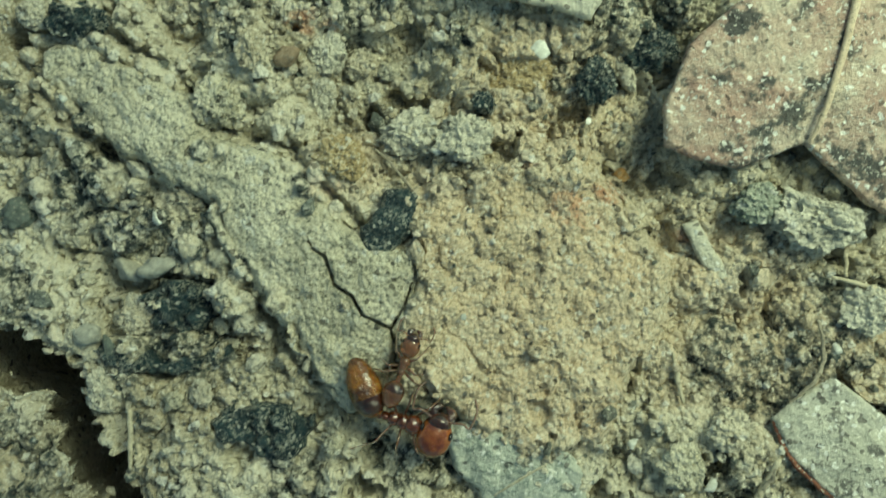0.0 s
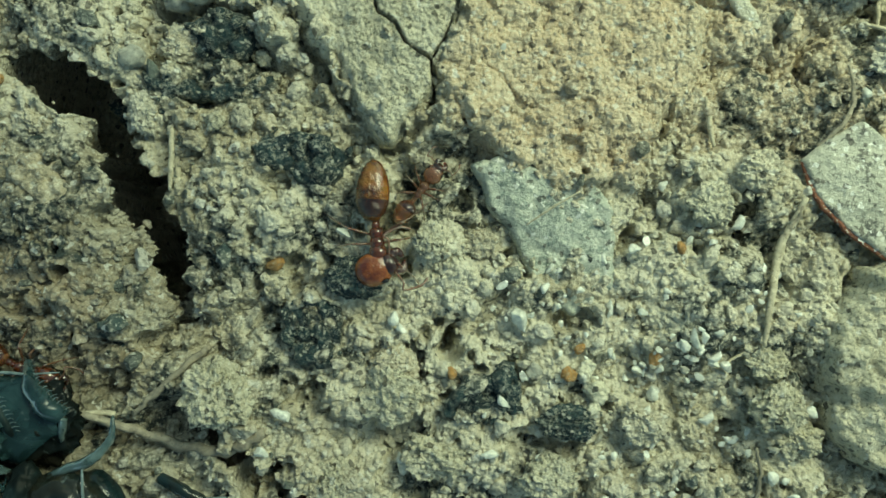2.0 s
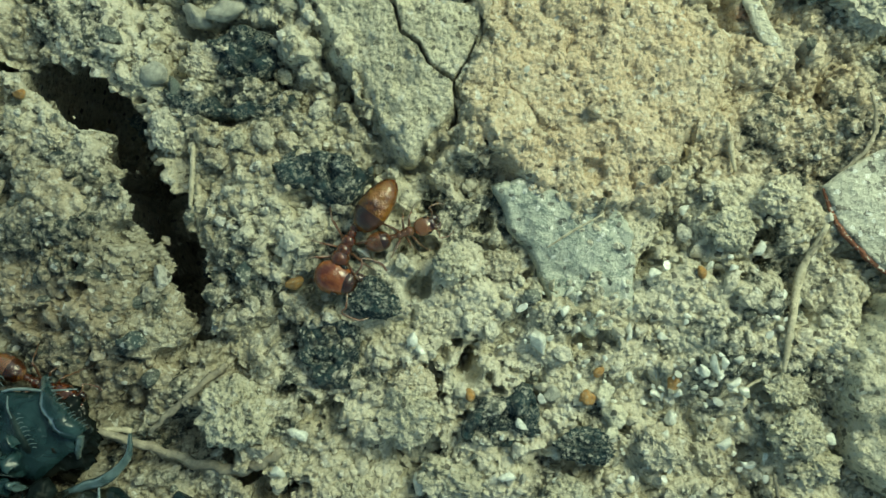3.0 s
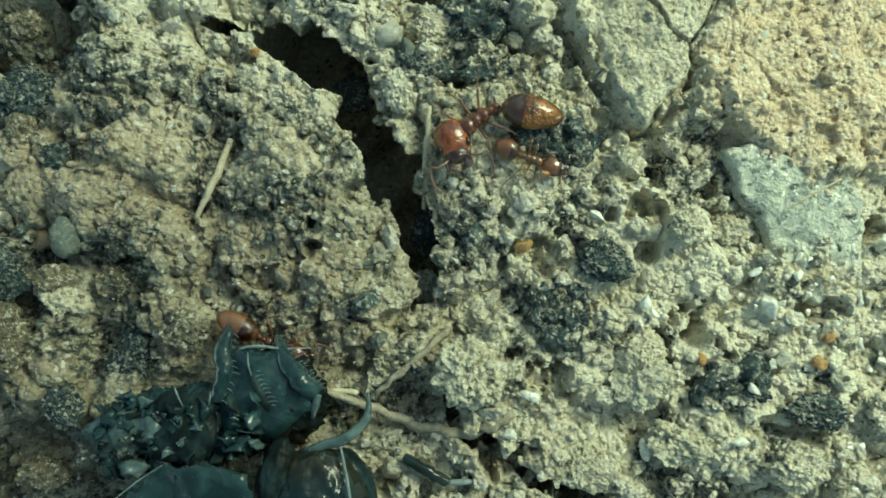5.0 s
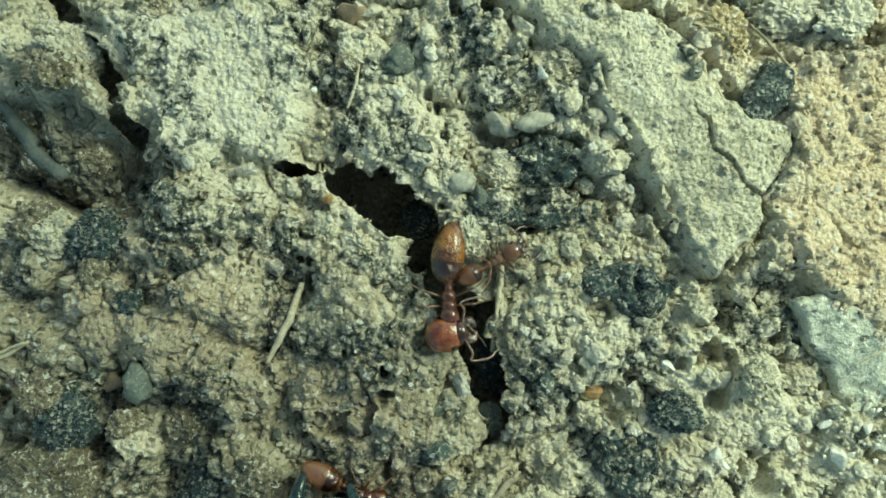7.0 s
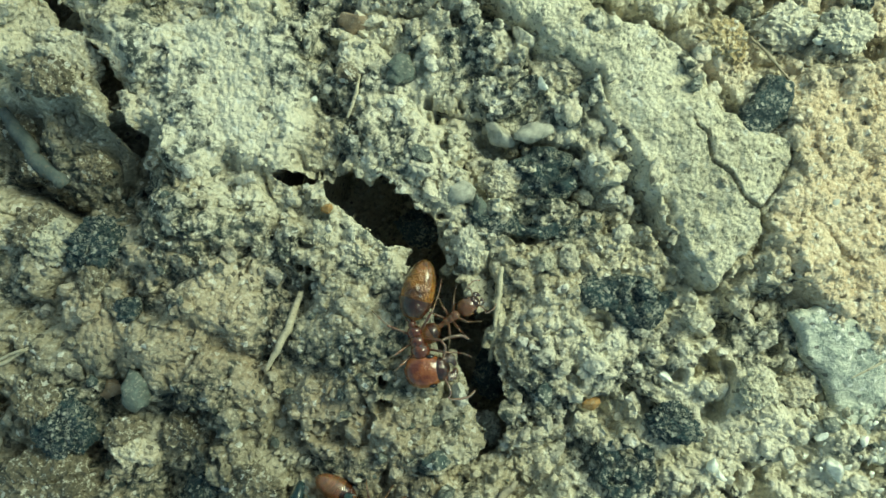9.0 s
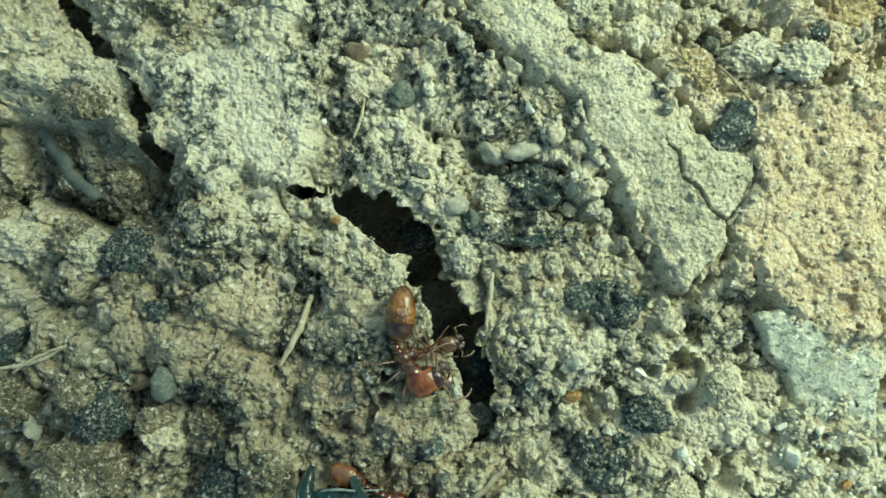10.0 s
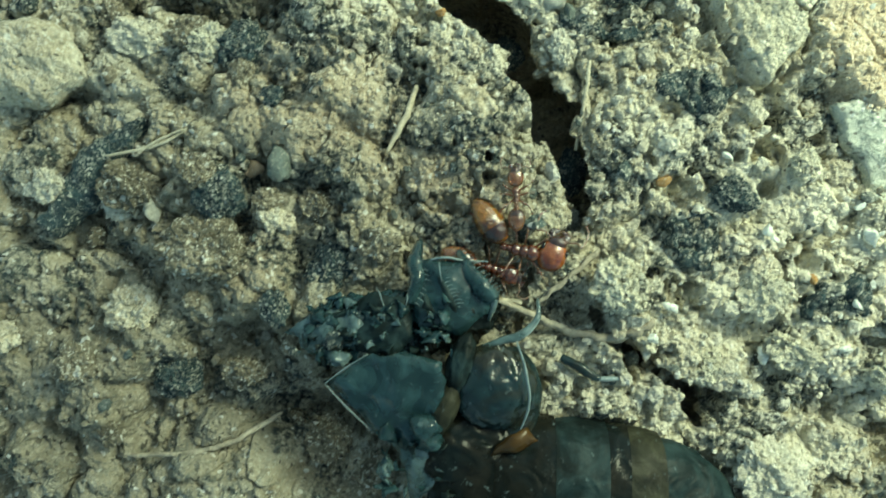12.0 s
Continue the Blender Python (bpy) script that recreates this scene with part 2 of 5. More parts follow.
def value_noise(x, y, seed):
    xi, yi = np.floor(x).astype(int), np.floor(y).astype(int)
    u, v = x - xi, y - yi
    u, v = u * u * (3 - 2 * u), v * v * (3 - 2 * v)
    t, a, b, c, d = TABLES[seed % 12], xi & 255, yi & 255, (xi + 1) & 255, (yi + 1) & 255
    return (t[a, b] * (1 - u) + t[c, b] * u) * (1 - v) + (t[a, d] * (1 - u) + t[c, d] * u) * v


def fbm(x, y, size, octaves=4, seed=0):
    out, gain = 0.0, 0.5
    for k in range(octaves):
        out, gain = out + gain * value_noise(x * 2**k / size + 17 * k, y * 2**k / size - 9 * k, seed + k), gain / 2
    return out


def domes(x, y, cell, seed, flat=0.75):
    """Heights, 0 to 1, of round grains that lie side by side."""
    out = np.zeros_like(x)
    xi, yi = np.floor(x / cell).astype(int), np.floor(y / cell).astype(int)
    for a in (-1, 0, 1):
        for b in (-1, 0, 1):
            j = JITTER[seed % 12][(xi + a) & 255, (yi + b) & 255]
            px, py, r = (xi + a + j[..., 0]) * cell, (yi + b + j[..., 1]) * cell, cell * (0.42 + 0.5 * j[..., 2])
            d2 = ((x - px) ** 2 + (y - py) ** 2) / r**2
            out = np.maximum(out, np.sqrt(np.maximum(0, 1 - d2)) ** flat * (0.45 + 0.55 * j[..., 2]))
    return out


def blocks(x, y, cell, seed):
    """Heights, 0 to 1, of broken angular crumbs: each tilted and at its own level, with creases between."""
    xi, yi = np.floor(x / cell).astype(int), np.floor(y / cell).astype(int)
    first, second, level = np.full(x.shape, 9.0), np.full(x.shape, 9.0), np.zeros(x.shape)
    for a in (-1, 0, 1):
        for b in (-1, 0, 1):
            j = JITTER[seed % 12][(xi + a) & 255, (yi + b) & 255]
            dx, dy = x / cell - xi - a - j[..., 0], y / cell - yi - b - j[..., 1]
            d = np.hypot(dx, dy)
            lean = (j[..., 2] * 7.3 % 1 - 0.5) * dx + (j[..., 2] * 13.7 % 1 - 0.5) * dy
            own = 0.35 + 0.55 * j[..., 2] + 0.9 * lean
            nearer = d < first
            second = np.where(nearer, first, np.minimum(second, d))
            level, first = np.where(nearer, own, level), np.where(nearer, d, first)
    return level * smooth(0.0, 0.24, second - first) - 0.35 * smooth(0.14, 0.0, second - first)


def smooth(a, b, v):
    u = np.clip((v - a) / (b - a), 0, 1)
    return u * u * (3 - 2 * u)


def inside(x, y, outline):
    """Signed distance to an outline, positive inside."""
    pts = np.array(outline, float)
    near, odd = np.full(x.shape, 1e9), np.zeros(x.shape, bool)
    for (ax, ay), (bx, by) in zip(pts, np.roll(pts, -1, 0)):
        dx, dy = bx - ax, by - ay
        k = np.clip(((x - ax) * dx + (y - ay) * dy) / (dx * dx + dy * dy), 0, 1)
        near = np.minimum(near, np.hypot(x - ax - k * dx, y - ay - k * dy))
        odd ^= ((ay > y) != (by > y)) & (x < (bx - ax) * (y - ay) / (by - ay + 1e-12) + ax)
    return np.where(odd, near, -near)


def along(x, y, line):
    """How far points lie inside a channel that runs along (x, y, half width) stations."""
    best = np.full(x.shape, -1e9)
    for (ax, ay, aw), (bx, by, bw) in zip(line, line[1:]):
        dx, dy = bx - ax, by - ay
        k = np.clip(((x - ax) * dx + (y - ay) * dy) / (dx * dx + dy * dy), 0, 1)
        best = np.maximum(best, aw + k * (bw - aw) - np.hypot(x - ax - k * dx, y - ay - k * dy))
    return best


def blob(x, y, cx, cy, rx, ry, turn=0.0, wobble=0.35):
    c, s_ = math.cos(radians(turn)), math.sin(radians(turn))
    u, v = ((x - cx) * c + (y - cy) * s_) / rx, (-(x - cx) * s_ + (y - cy) * c) / ry
    return smooth(1.15, 0.6, np.hypot(u, v) + wobble * fbm(x, y, 2.2, 3, 5))


# ---- mesh helpers ----
def mesh_of(name, verts, faces, mat, flat=False):
    me = bpy.data.meshes.new(name)
    verts = np.asarray(verts, np.float32) * MM
    faces = np.asarray(faces, np.int32)
    me.vertices.add(len(verts))
    me.vertices.foreach_set("co", verts.ravel())
    n, k = faces.shape
    me.loops.add(n * k)
    me.loops.foreach_set("vertex_index", faces.ravel())
    me.polygons.add(n)
    me.polygons.foreach_set("loop_start", np.arange(0, n * k, k, dtype=np.int32))
    me.polygons.foreach_set("use_smooth", np.full(n, not flat))
    me.materials.append(mat)
    me.update(calc_edges=True)
    return me


def part(name, me, parent, label="", at=None):
    ob = new(name, me)
    ob.parent = parent
    if at is not None:
        ob.matrix_basis = at
    return tagged(ob, label)


def ball(detail, seed=0, rough=0.0, size=1.0, squash=(1, 1, 1), cuts=0, deep=0.5):
    """Vertices and triangles of a lumpy unit ball, some of its caps broken off flat."""
    bm = bmesh.new()
    bmesh.ops.create_icosphere(bm, subdivisions=detail, radius=1.0)
    v = np.array([p.co for p in bm.verts])
    f = np.array([[p.index for p in face.verts] for face in bm.faces])
    bm.free()
    pick = np.random.default_rng(seed + 40)
    for _ in range(cuts):
        n = pick.normal(0, 1, 3)
        n /= np.linalg.norm(n)
        v = v - n * np.maximum(0, v @ n - pick.uniform(deep, deep + 0.35))[:, None] * 0.9
    if rough:
        off = Vector((seed * 3.7, seed * 1.9, seed * 5.3))
        lump = [noise.noise(Vector(p) * 1.1 / size + off) * 0.36 + noise.noise(Vector(p) * 2.6 / size + off) * 0.24
                + noise.noise(Vector(p) * 6 / size + off) * 0.20 + noise.noise(Vector(p) * 12 / size + off) * 0.12 for p in v]
        v = v * (1 + rough * np.array(lump))[:, None]
    return v * squash, f


def granules(v, seed, size=0.3, high=0.16):
    """The ball's surface as a crust of small rounded crumbs."""
    off = Vector((seed * 2.3, seed * 4.1, seed * 1.7))
    near = np.array([noise.voronoi(Vector(p) / size + off)[0][0] for p in v])
    fine = np.array([noise.voronoi(Vector(p) / (0.42 * size) + off)[0][0] for p in v])
    return v * (1 + high * (0.45 - near) + 0.4 * high * (0.45 - fine))[:, None]


def tube(points, radii, sides=8, bend=0.0, seed=0):
    """A tapering tube along a line of points, ends closed to tips."""
    pts = np.array(points, float)
    fine = []
    for i in range(len(pts) - 1):
        p0, p1, p2, p3 = pts[max(i - 1, 0)], pts[i], pts[i + 1], pts[min(i + 2, len(pts) - 1)]
        for u in np.linspace(0, 1, 7)[: 7 if i == len(pts) - 2 else 6]:
            fine.append(0.5 * (2 * p1 + (p2 - p0) * u + (2 * p0 - 5 * p1 + 4 * p2 - p3) * u**2 + (3 * p1 - p0 - 3 * p2 + p3) * u**3))
    fine = np.array(fine)
    r = np.interp(np.linspace(0, 1, len(fine)), np.linspace(0, 1, len(radii)), radii)
    rng = np.random.default_rng(seed + 1)
    fine[:, :3] += rng.normal(0, 1, fine.shape) * bend * r[:, None]
    way = np.gradient(fine, axis=0)
    way /= np.linalg.norm(way, axis=1)[:, None] + 1e-9
    side = np.cross(way, (0.13, 0.21, 0.97))
    side /= np.linalg.norm(side, axis=1)[:, None] + 1e-9
    up = np.cross(side, way)
    ring = np.arange(sides) * 2 * np.pi / sides
    rr = r[:, None] * (1 + bend * 0.6 * rng.normal(0, 1, (len(fine), sides)))
    v = fine[:, None] + rr[..., None] * (np.cos(ring)[None, :, None] * side[:, None] + np.sin(ring)[None, :, None] * up[:, None])
    n = len(fine)
    f = [[a * sides + b, a * sides + (b + 1) % sides, (a + 1) * sides + (b + 1) % sides, (a + 1) * sides + b] for a in range(n - 1) for b in range(sides)]
    v = np.concatenate([v.reshape(-1, 3), fine[:1], fine[-1:]])
    for b in range(sides):
        f.append([n * sides, (b + 1) % sides, b, b])
        f.append([n * sides + 1, (n - 1) * sides + b, (n - 1) * sides + (b + 1) % sides, (n - 1) * sides + b])
    return v, f


def tube_mesh(name, points, radii, mat, sides=8, bend=0.0, seed=0):
    v, f = tube(points, radii, sides, bend, seed)
    quads = [q for q in f if len(set(q)) == 4]
    tris = [list(dict.fromkeys(q)) for q in f if len(set(q)) == 3]
    me = bpy.data.meshes.new(name)
    me.from_pydata((v * MM).tolist(), [], quads + tris)
    me.polygons.foreach_set("use_smooth", np.full(len(me.polygons), True))
    me.materials.append(mat)
    me.update()
    return me


# ---- the ground: one sheet with clods, a deep crack and raised blocks ----
CRACK = [(-19.58, -3.15, 0.10), (-18.42, -3.33, 0.34), (-17.06, -3.43, 0.62), (-15.34, -4.12, 0.95), (-14.12, -5.06, 0.80),
         (-13.39, -6.35, 0.62), (-12.65, -7.75, 0.72), (-11.92, -9.14, 0.85), (-11.18, -10.54, 0.80), (-10.76, -11.64, 0.5)]
CRACK_TAIL = [(-10.76, -11.44, 0.5), (-10.75, -12.25, 0.42), (-11.34, -12.9, 0.14), (-11.51, -13.47, 0.14), (-9.23, -17.31, 0.2), (-8.05, -17.75, 0.62), (-6.56, -18.79, 0.22), (-4.99, -19.51, 0.5), (-5.07, -20.61, 0.3)]
CRACK_BACK = [(-29.65, 3.93, 0.4), (-28.74, 3.16, 0.6), (-27.93, 2.15, 0.40), (-26.35, 0.48, 0.45), (-25.04, -2.16, 0.55)]
RIFT = [(-11.58, -4.79, 0.12), (-11.68, -6.46, 0.25), (-11.66, -8.52, 0.2)]
PLATEAU = [(-2.11, -3.31), (-1.26, -0.88), (-0.80, 1.94), (1.92, 2.54), (5.73, 1.94), (7.53, -0.87), (6.55, -4.29),
           (5.15, -7.13), (4.04, -7.18), (0.73, -6.68), (-1.41, -4.50)]
LEFT_BLOCK = [(-22.82, -4.10), (-18.89, -3.89), (-16.34, -4.62), (-14.70, -5.63), (-13.94, -7.23), (-12.86, -9.01), (-12.02, -10.40),
              (-12.06, -12.48), (-13.06, -13.75), (-18.16, -13.69), (-22.21, -11.85), (-23.79, -9.89)]
SLAB = [(-14.49, 6.71), (-12.55, 6.71), (-10.82, 6.09), (-9.20, 4.27), (-8.18, 3.46), (-6.16, 3.06), (-5.25, 1.84), (-4.13, 0.83), (-2.92, -0.28), (-1.20, -0.38),
        (-1.34, -1.69), (-1.87, -3.00), (-2.01, -4.32), (-3.63, -5.78), (-4.65, -4.63), (-5.76, -2.91), (-7.38, -0.89), (-8.50, 1.14), (-10.43, 2.56), (-12.46, 3.77), (-13.99, 5.19)]
FORK = ([(-1.26, -0.88, 0.02), (-1.75, -2.29, 0.05), (-2.21, -3.04, 0.07)], [(-2.21, -3.04, 0.07), (-2.05, -4.32, 0.05), (-2.5, -5.0, 0.02)])
PALE_BLOCK = [(-26.22, 1.81), (-22.81, 2.58), (-19.00, 2.79), (-18.49, -0.29), (-19.26, -2.51), (-22.35, -2.77), (-24.84, -1.67)]


def lowland(x, y):
    """The low ground beyond the crack, where the lumps are broad and dull."""
    return smooth(-17.5, -23, x + 2.5 * fbm(x, y, 4.0, 3, 2)) * smooth(-2, -6, y) + smooth(-24, -27, x) * smooth(3, -1, y) * smooth(-6, -2, y)


def crumbliness(x, y):
    c = 0.85 - 0.56 * smooth(-0.6, 0.8, inside(x, y, PLATEAU)) - 0.58 * smooth(-0.3, 0.6, inside(x, y, PALE_BLOCK))
    c -= 0.25 * blob(x, y, 8.94, -2.68, 4.5, 4.5)
    return np.clip(c + 0.25 * fbm(x, y, 3.0, 2, 3), 0.12, 1.1)


def crack_depth(x, y):
    ragged = -0.12 + 0.55 * fbm(x, y, 1.3, 4, 2) + 0.30 * (domes(x, y, 0.7, 9) - 0.5)
    deep = 8.5 * smooth(-0.06, 0.34, along(x, y, CRACK) + ragged)
    deep = np.maximum(deep, 3.0 * smooth(-0.05, 0.4, along(x, y, CRACK_TAIL) + ragged))
    deep = np.maximum(deep, 3.4 * smooth(-0.05, 0.4, along(x, y, CRACK_BACK) + ragged))
    return np.maximum(deep, 1.6 * smooth(-0.05, 0.3, along(x, y, RIFT) + ragged))


def ground_height(x, y):
    z = 0.35 * fbm(x, y, 9.0, 3, 0)
    z += 0.65 * smooth(-0.5, 0.3, inside(x, y, PLATEAU) + 0.5 * fbm(x, y, 1.5, 3, 4))
    z += 0.45 * smooth(-0.6, 0.5, inside(x, y, LEFT_BLOCK) + 0.8 * fbm(x, y, 1.6, 3, 6))
    z += 0.85 * smooth(-0.7, 0.5, inside(x, y, PALE_BLOCK) + 0.9 * fbm(x, y, 1.8, 3, 7))
    z -= 1.5 * blob(x, y, -27.84, -3.00, 4.2, 2.2, -25)
    z -= 0.9 * smooth(-22, -31, x) * smooth(2, -6, y)
    z -= 1.6 * blob(x, y, -24.56, -21.01, 5.5, 3.2, 10) + 3.0 * blob(x, y, -20.27, -23.07, 3.8, 2.6, -20)
    z -= 1.0 * blob(x, y, 6.52, 3.74, 1.6, 2.4, 20)
    z -= 0.8 * blob(x, y, -3.32, 5.57, 3.4, 2.4, 0)
    rim = inside(x, y, SLAB) + 0.3 * fbm(x, y, 1.2, 3, 7)
    z += 0.50 * smooth(-2.4, -0.6, rim) - 0.75 * smooth(0.0, 0.5, rim) - 0.75 * np.exp(-((rim + 0.50) / 0.20) ** 2) * smooth(-0.4, -1.6, inside(x, y, PLATEAU))
    z -= 1.0 * blob(x, y, -11.60, -1.53, 0.9, 0.45, -30)
    z -= 0.9 * blob(x, y, -1.18, -13.37, 0.6, 0.5, 30, 0.8)
    z -= 0.9 * blob(x, y, -11.85, -16.56, 2.0, 0.9, 30)
    px, py = x + 0.9 * fbm(x, y, 0.9, 4, 5), y + 0.9 * fbm(x, y, 0.9, 4, 7)
    z -= 1.9 * blob(px, py, -8.05, -17.67, 0.7, 1.0, 20) + 2.0 * blob(px, py, -4.93, -19.41, 0.6, 1.1, 25)
    z -= 1.1 * blob(px, py, -1.27, -13.19, 0.45, 0.45) + 1.2 * blob(px, py, 2.91, -20.04, 0.7, 0.5)
    z -= 0.9 * blob(px, py, -6.55, -15.05, 0.3, 0.8, 10) + 1.0 * blob(px, py, -8.10, -9.29, 0.4, 0.45)
    z -= 0.9 * blob(px, py, -3.23, -6.57, 0.5, 1.7, 25) + 1.0 * blob(px, py, -0.96, -7.93, 0.6, 0.45)
    z -= 1.0 * blob(px, py, -1.14, -13.01, 0.35, 0.45) + 1.1 * blob(px, py, -3.53, -8.68, 0.35, 0.8, -20)
    c = crumbliness(x, y)
    wx, wy = x + 0.5 * fbm(x, y, 1.3, 5, 1), y + 0.5 * fbm(x, y, 1.3, 5, 8)
    big = 1.0 * domes(wx, wy, 3.2, 6, 0.55) + 0.95 * domes(wx + 5, wy, 1.5, 0, 0.6) - 1.0
    patch = smooth(-0.25, 0.15, fbm(x, y, 2.4, 3, 2))
    z += c * (big + (0.34 * domes(wx, wy, 0.80, 1, 0.6) + 0.10 * blocks(wx, wy, 0.85, 4)) * (0.35 + 0.65 * patch))
    low = np.clip(lowland(x, y), 0, 1)
    z += low * (1.5 * domes(wx + 9, wy + 4, 3.4, 8, 0.5) + 0.7 * domes(wx - 3, wy + 7, 1.7, 10, 0.6) - 1.1)
    vx, vy = x + 0.16 * fbm(x, y, 0.4, 3, 6), y + 0.16 * fbm(x, y, 0.4, 3, 4)
    z += (0.10 + 0.12 * c) * (1 - 0.5 * low) * domes(vx, vy, 0.40, 2, 0.6) * (0.4 + 0.6 * smooth(-0.2, 0.25, fbm(x, y, 1.5, 3, 5))) + (0.08 + 0.05 * c) * domes(vx, vy, 0.20, 3, 0.6)
    z -= 1.0 * c * (1 - 0.7 * low) * smooth(0.24, 0.36, fbm(x, y, 1.5, 4, 9))
    z += 0.07 * (0.4 + c) * fbm(x, y, 0.26, 2, 3) + 0.14 * fbm(x, y, 0.8, 4, 9) + 0.22 * fbm(x, y, 2.6, 3, 10)
    for line in FORK:
        z -= 0.9 * smooth(-0.05, 0.03, along(x, y, line) + 0.05 * fbm(x, y, 0.4, 3, 6))
    return z - crack_depth(x, y)


def axis(low, high, step):
    core = np.arange(low, high + step, step)
    far = np.array([0.4, 1.2, 3, 7, 15, 40, 120, 400, 1500])
    return np.concatenate([low - far[::-1], core, core[-1] + far])


GX, GY = axis(-38.0, 17.0, 0.064), axis(-26.0, 11.0, 0.064)
XX, YY = np.meshgrid(GX, GY)
ZZ = ground_height(XX, YY)


def ground_z(x, y):
    i, j = np.searchsorted(GX, x), np.searchsorted(GY, y)
    return float(ZZ[max(j - 3, 0):j + 4, max(i - 3, 0):i + 4].mean())


def tones(x, y):
    """How rusty, ochre, charred, damp and pale the soil is; the damp tone also carries painted shade."""
    ochre = smooth(-1.2, 0.8, inside(x, y, PLATEAU) + 1.2 * fbm(x, y, 2.5, 3, 3))
    for spot in ((2.92, 4.95, 4.0, 3.0, 0), (8.94, -2.68, 4.5, 4.5, 0), (-3.73, 2.55, 2.0, 1.5, 0), (-16.19, -11.91, 3.2, 2.2, -20), (-14.99, -13.91, 3.0, 1.6, 0),
                 (-22.50, -8.46, 5.0, 3.0, -20), (-26.28, -15.10, 3.0, 2.0, 0), (13.92, -3.87, 3.0, 2.5, 0)):
        ochre = np.maximum(ochre, 0.75 * blob(x, y, *spot))
    dark = np.zeros_like(x)
    for spot in ((-12.26, 3.77, 1.7, 0.9, -60), (-9.6, -3.6, 2.4, 1.5, -30), (-13.0, 2.0, 1.2, 1.8, 0), (-11.5, 0.8, 1.5, 0.8, 30), (-6.6, -9.4, 1.4, 0.7, 20), (6.31, 8.13, 2.6, 1.2, 0), (-3.32, 8.38, 2.0, 0.5, 0), (-10.96, -4.28, 1.7, 0.6, 20), (-21.68, -5.36, 1.3, 1.0, 0), (-23.02, -1.73, 0.9, 0.6, 0),
                 (-12.56, 2.67, 0.6, 1.6, 10), (1.94, -11.38, 1.0, 0.5, 0), (6.94, -17.51, 0.7, 0.6, 0), (-25.86, -11.92, 1.6, 1.5, 0), (-21.32, -14.64, 1.6, 1.8, 0),
                 (-6.32, -12.85, 0.9, 1.3, 0), (-4.62, -10.63, 0.8, 0.7, 0), (-27.99, -20.45, 1.1, 1.1, 0), (-31.57, 1.24, 1.4, 1.0, 0), (-15.15, -6.50, 0.7, 0.35, 0),
                 (-23.33, -7.99, 0.5, 0.5, 0), (-16.27, -6.27, 0.9, 0.4, 0)):
        dark = np.maximum(dark, blob(x, y, *spot))
    drift = 2.5 * fbm(x, y, 4.0, 3, 2)
    # partly damp soil, partly shade towards the lower left, painted as a darker tone
    moist_shade = smooth(-17, -26, x + drift) * (0.5 * smooth(-3, -8, y) + 0.4 * smooth(-13, -19, y + drift))
    moist_shade = np.maximum(moist_shade, 0.6 * smooth(-8, -15, x + drift) * smooth(-4, -10, y))
    moist_shade = moist_shade * smooth(-70, -45, x) * smooth(-60, -32, y)
    for spot in ((-24.18, -19.77, 7.0, 4.5, 0), (-27.08, -3.41, 4.0, 2.4, -20), (-14.44, -14.59, 2.5, 1.5, 0), (-28.00, -14.73, 5.0, 3.0, 0)):
        moist_shade = np.maximum(moist_shade, 0.8 * blob(x, y, *spot))
    dark = np.maximum(dark, 0.95 * smooth(0.14, 0.28, fbm(x, y, 1.9, 4, 11)) * (1 - 0.8 * smooth(-1, 0.5, inside(x, y, PLATEAU))))
    pale = smooth(-0.8, 0.6, inside(x, y, PALE_BLOCK) + 0.8 * fbm(x, y, 1.8, 3, 7))
    for spot in ((-14.24, 0.24, 3.6, 2.6, -30), (-3.30, -8.87, 6.0, 4.0, -20), (13.34, -13.42, 4.0, 5.0, 0), (-1.44, -15.69, 5.0, 6.0, 0), (-18.13, 3.82, 3.0, 2.0, 0), (-15.85, -5.51, 1.8, 1.1, -30), (6.73, -12.65, 5.0, 4.0, 0), (-10.22, 3.97, 4.0, 2.5, -40), (-8.43, 2.49, 6.0, 3.0, -30)):
        pale = np.maximum(pale, 0.8 * blob(x, y, *spot))
    rust = np.zeros_like(x)
    for spot in ((4.2, 0.9, 1.1, 0.6, -30), (5.5, 1.7, 0.6, 0.4, 0), (2.6, 2.6, 0.5, 0.3, 20), (8.3, 0.2, 0.5, 0.3, 0), (-4.6, 2.3, 0.9, 0.6, 0), (-4.9, 7.6, 1.0, 0.4, 0)):
        rust = np.maximum(rust, blob(x, y, *spot, 0.8))
    return {"rust": rust, "ochre": ochre, "dark": dark, "moist_shade": moist_shade, "pale": pale}


def tone(me, x, y):
    for name, field in tones(x, y).items():
        me.attributes.new(name, "FLOAT", "POINT").data.foreach_set("value", field.astype(np.float32))


def crest(x, y, reach=3, share=80):
    """Height of the higher crumbs round a place."""
    i, j = np.searchsorted(GX, x), np.searchsorted(GY, y)
    return float(np.percentile(ZZ[max(j - reach, 0):j + reach + 1, max(i - reach, 0):i + reach + 1], share))


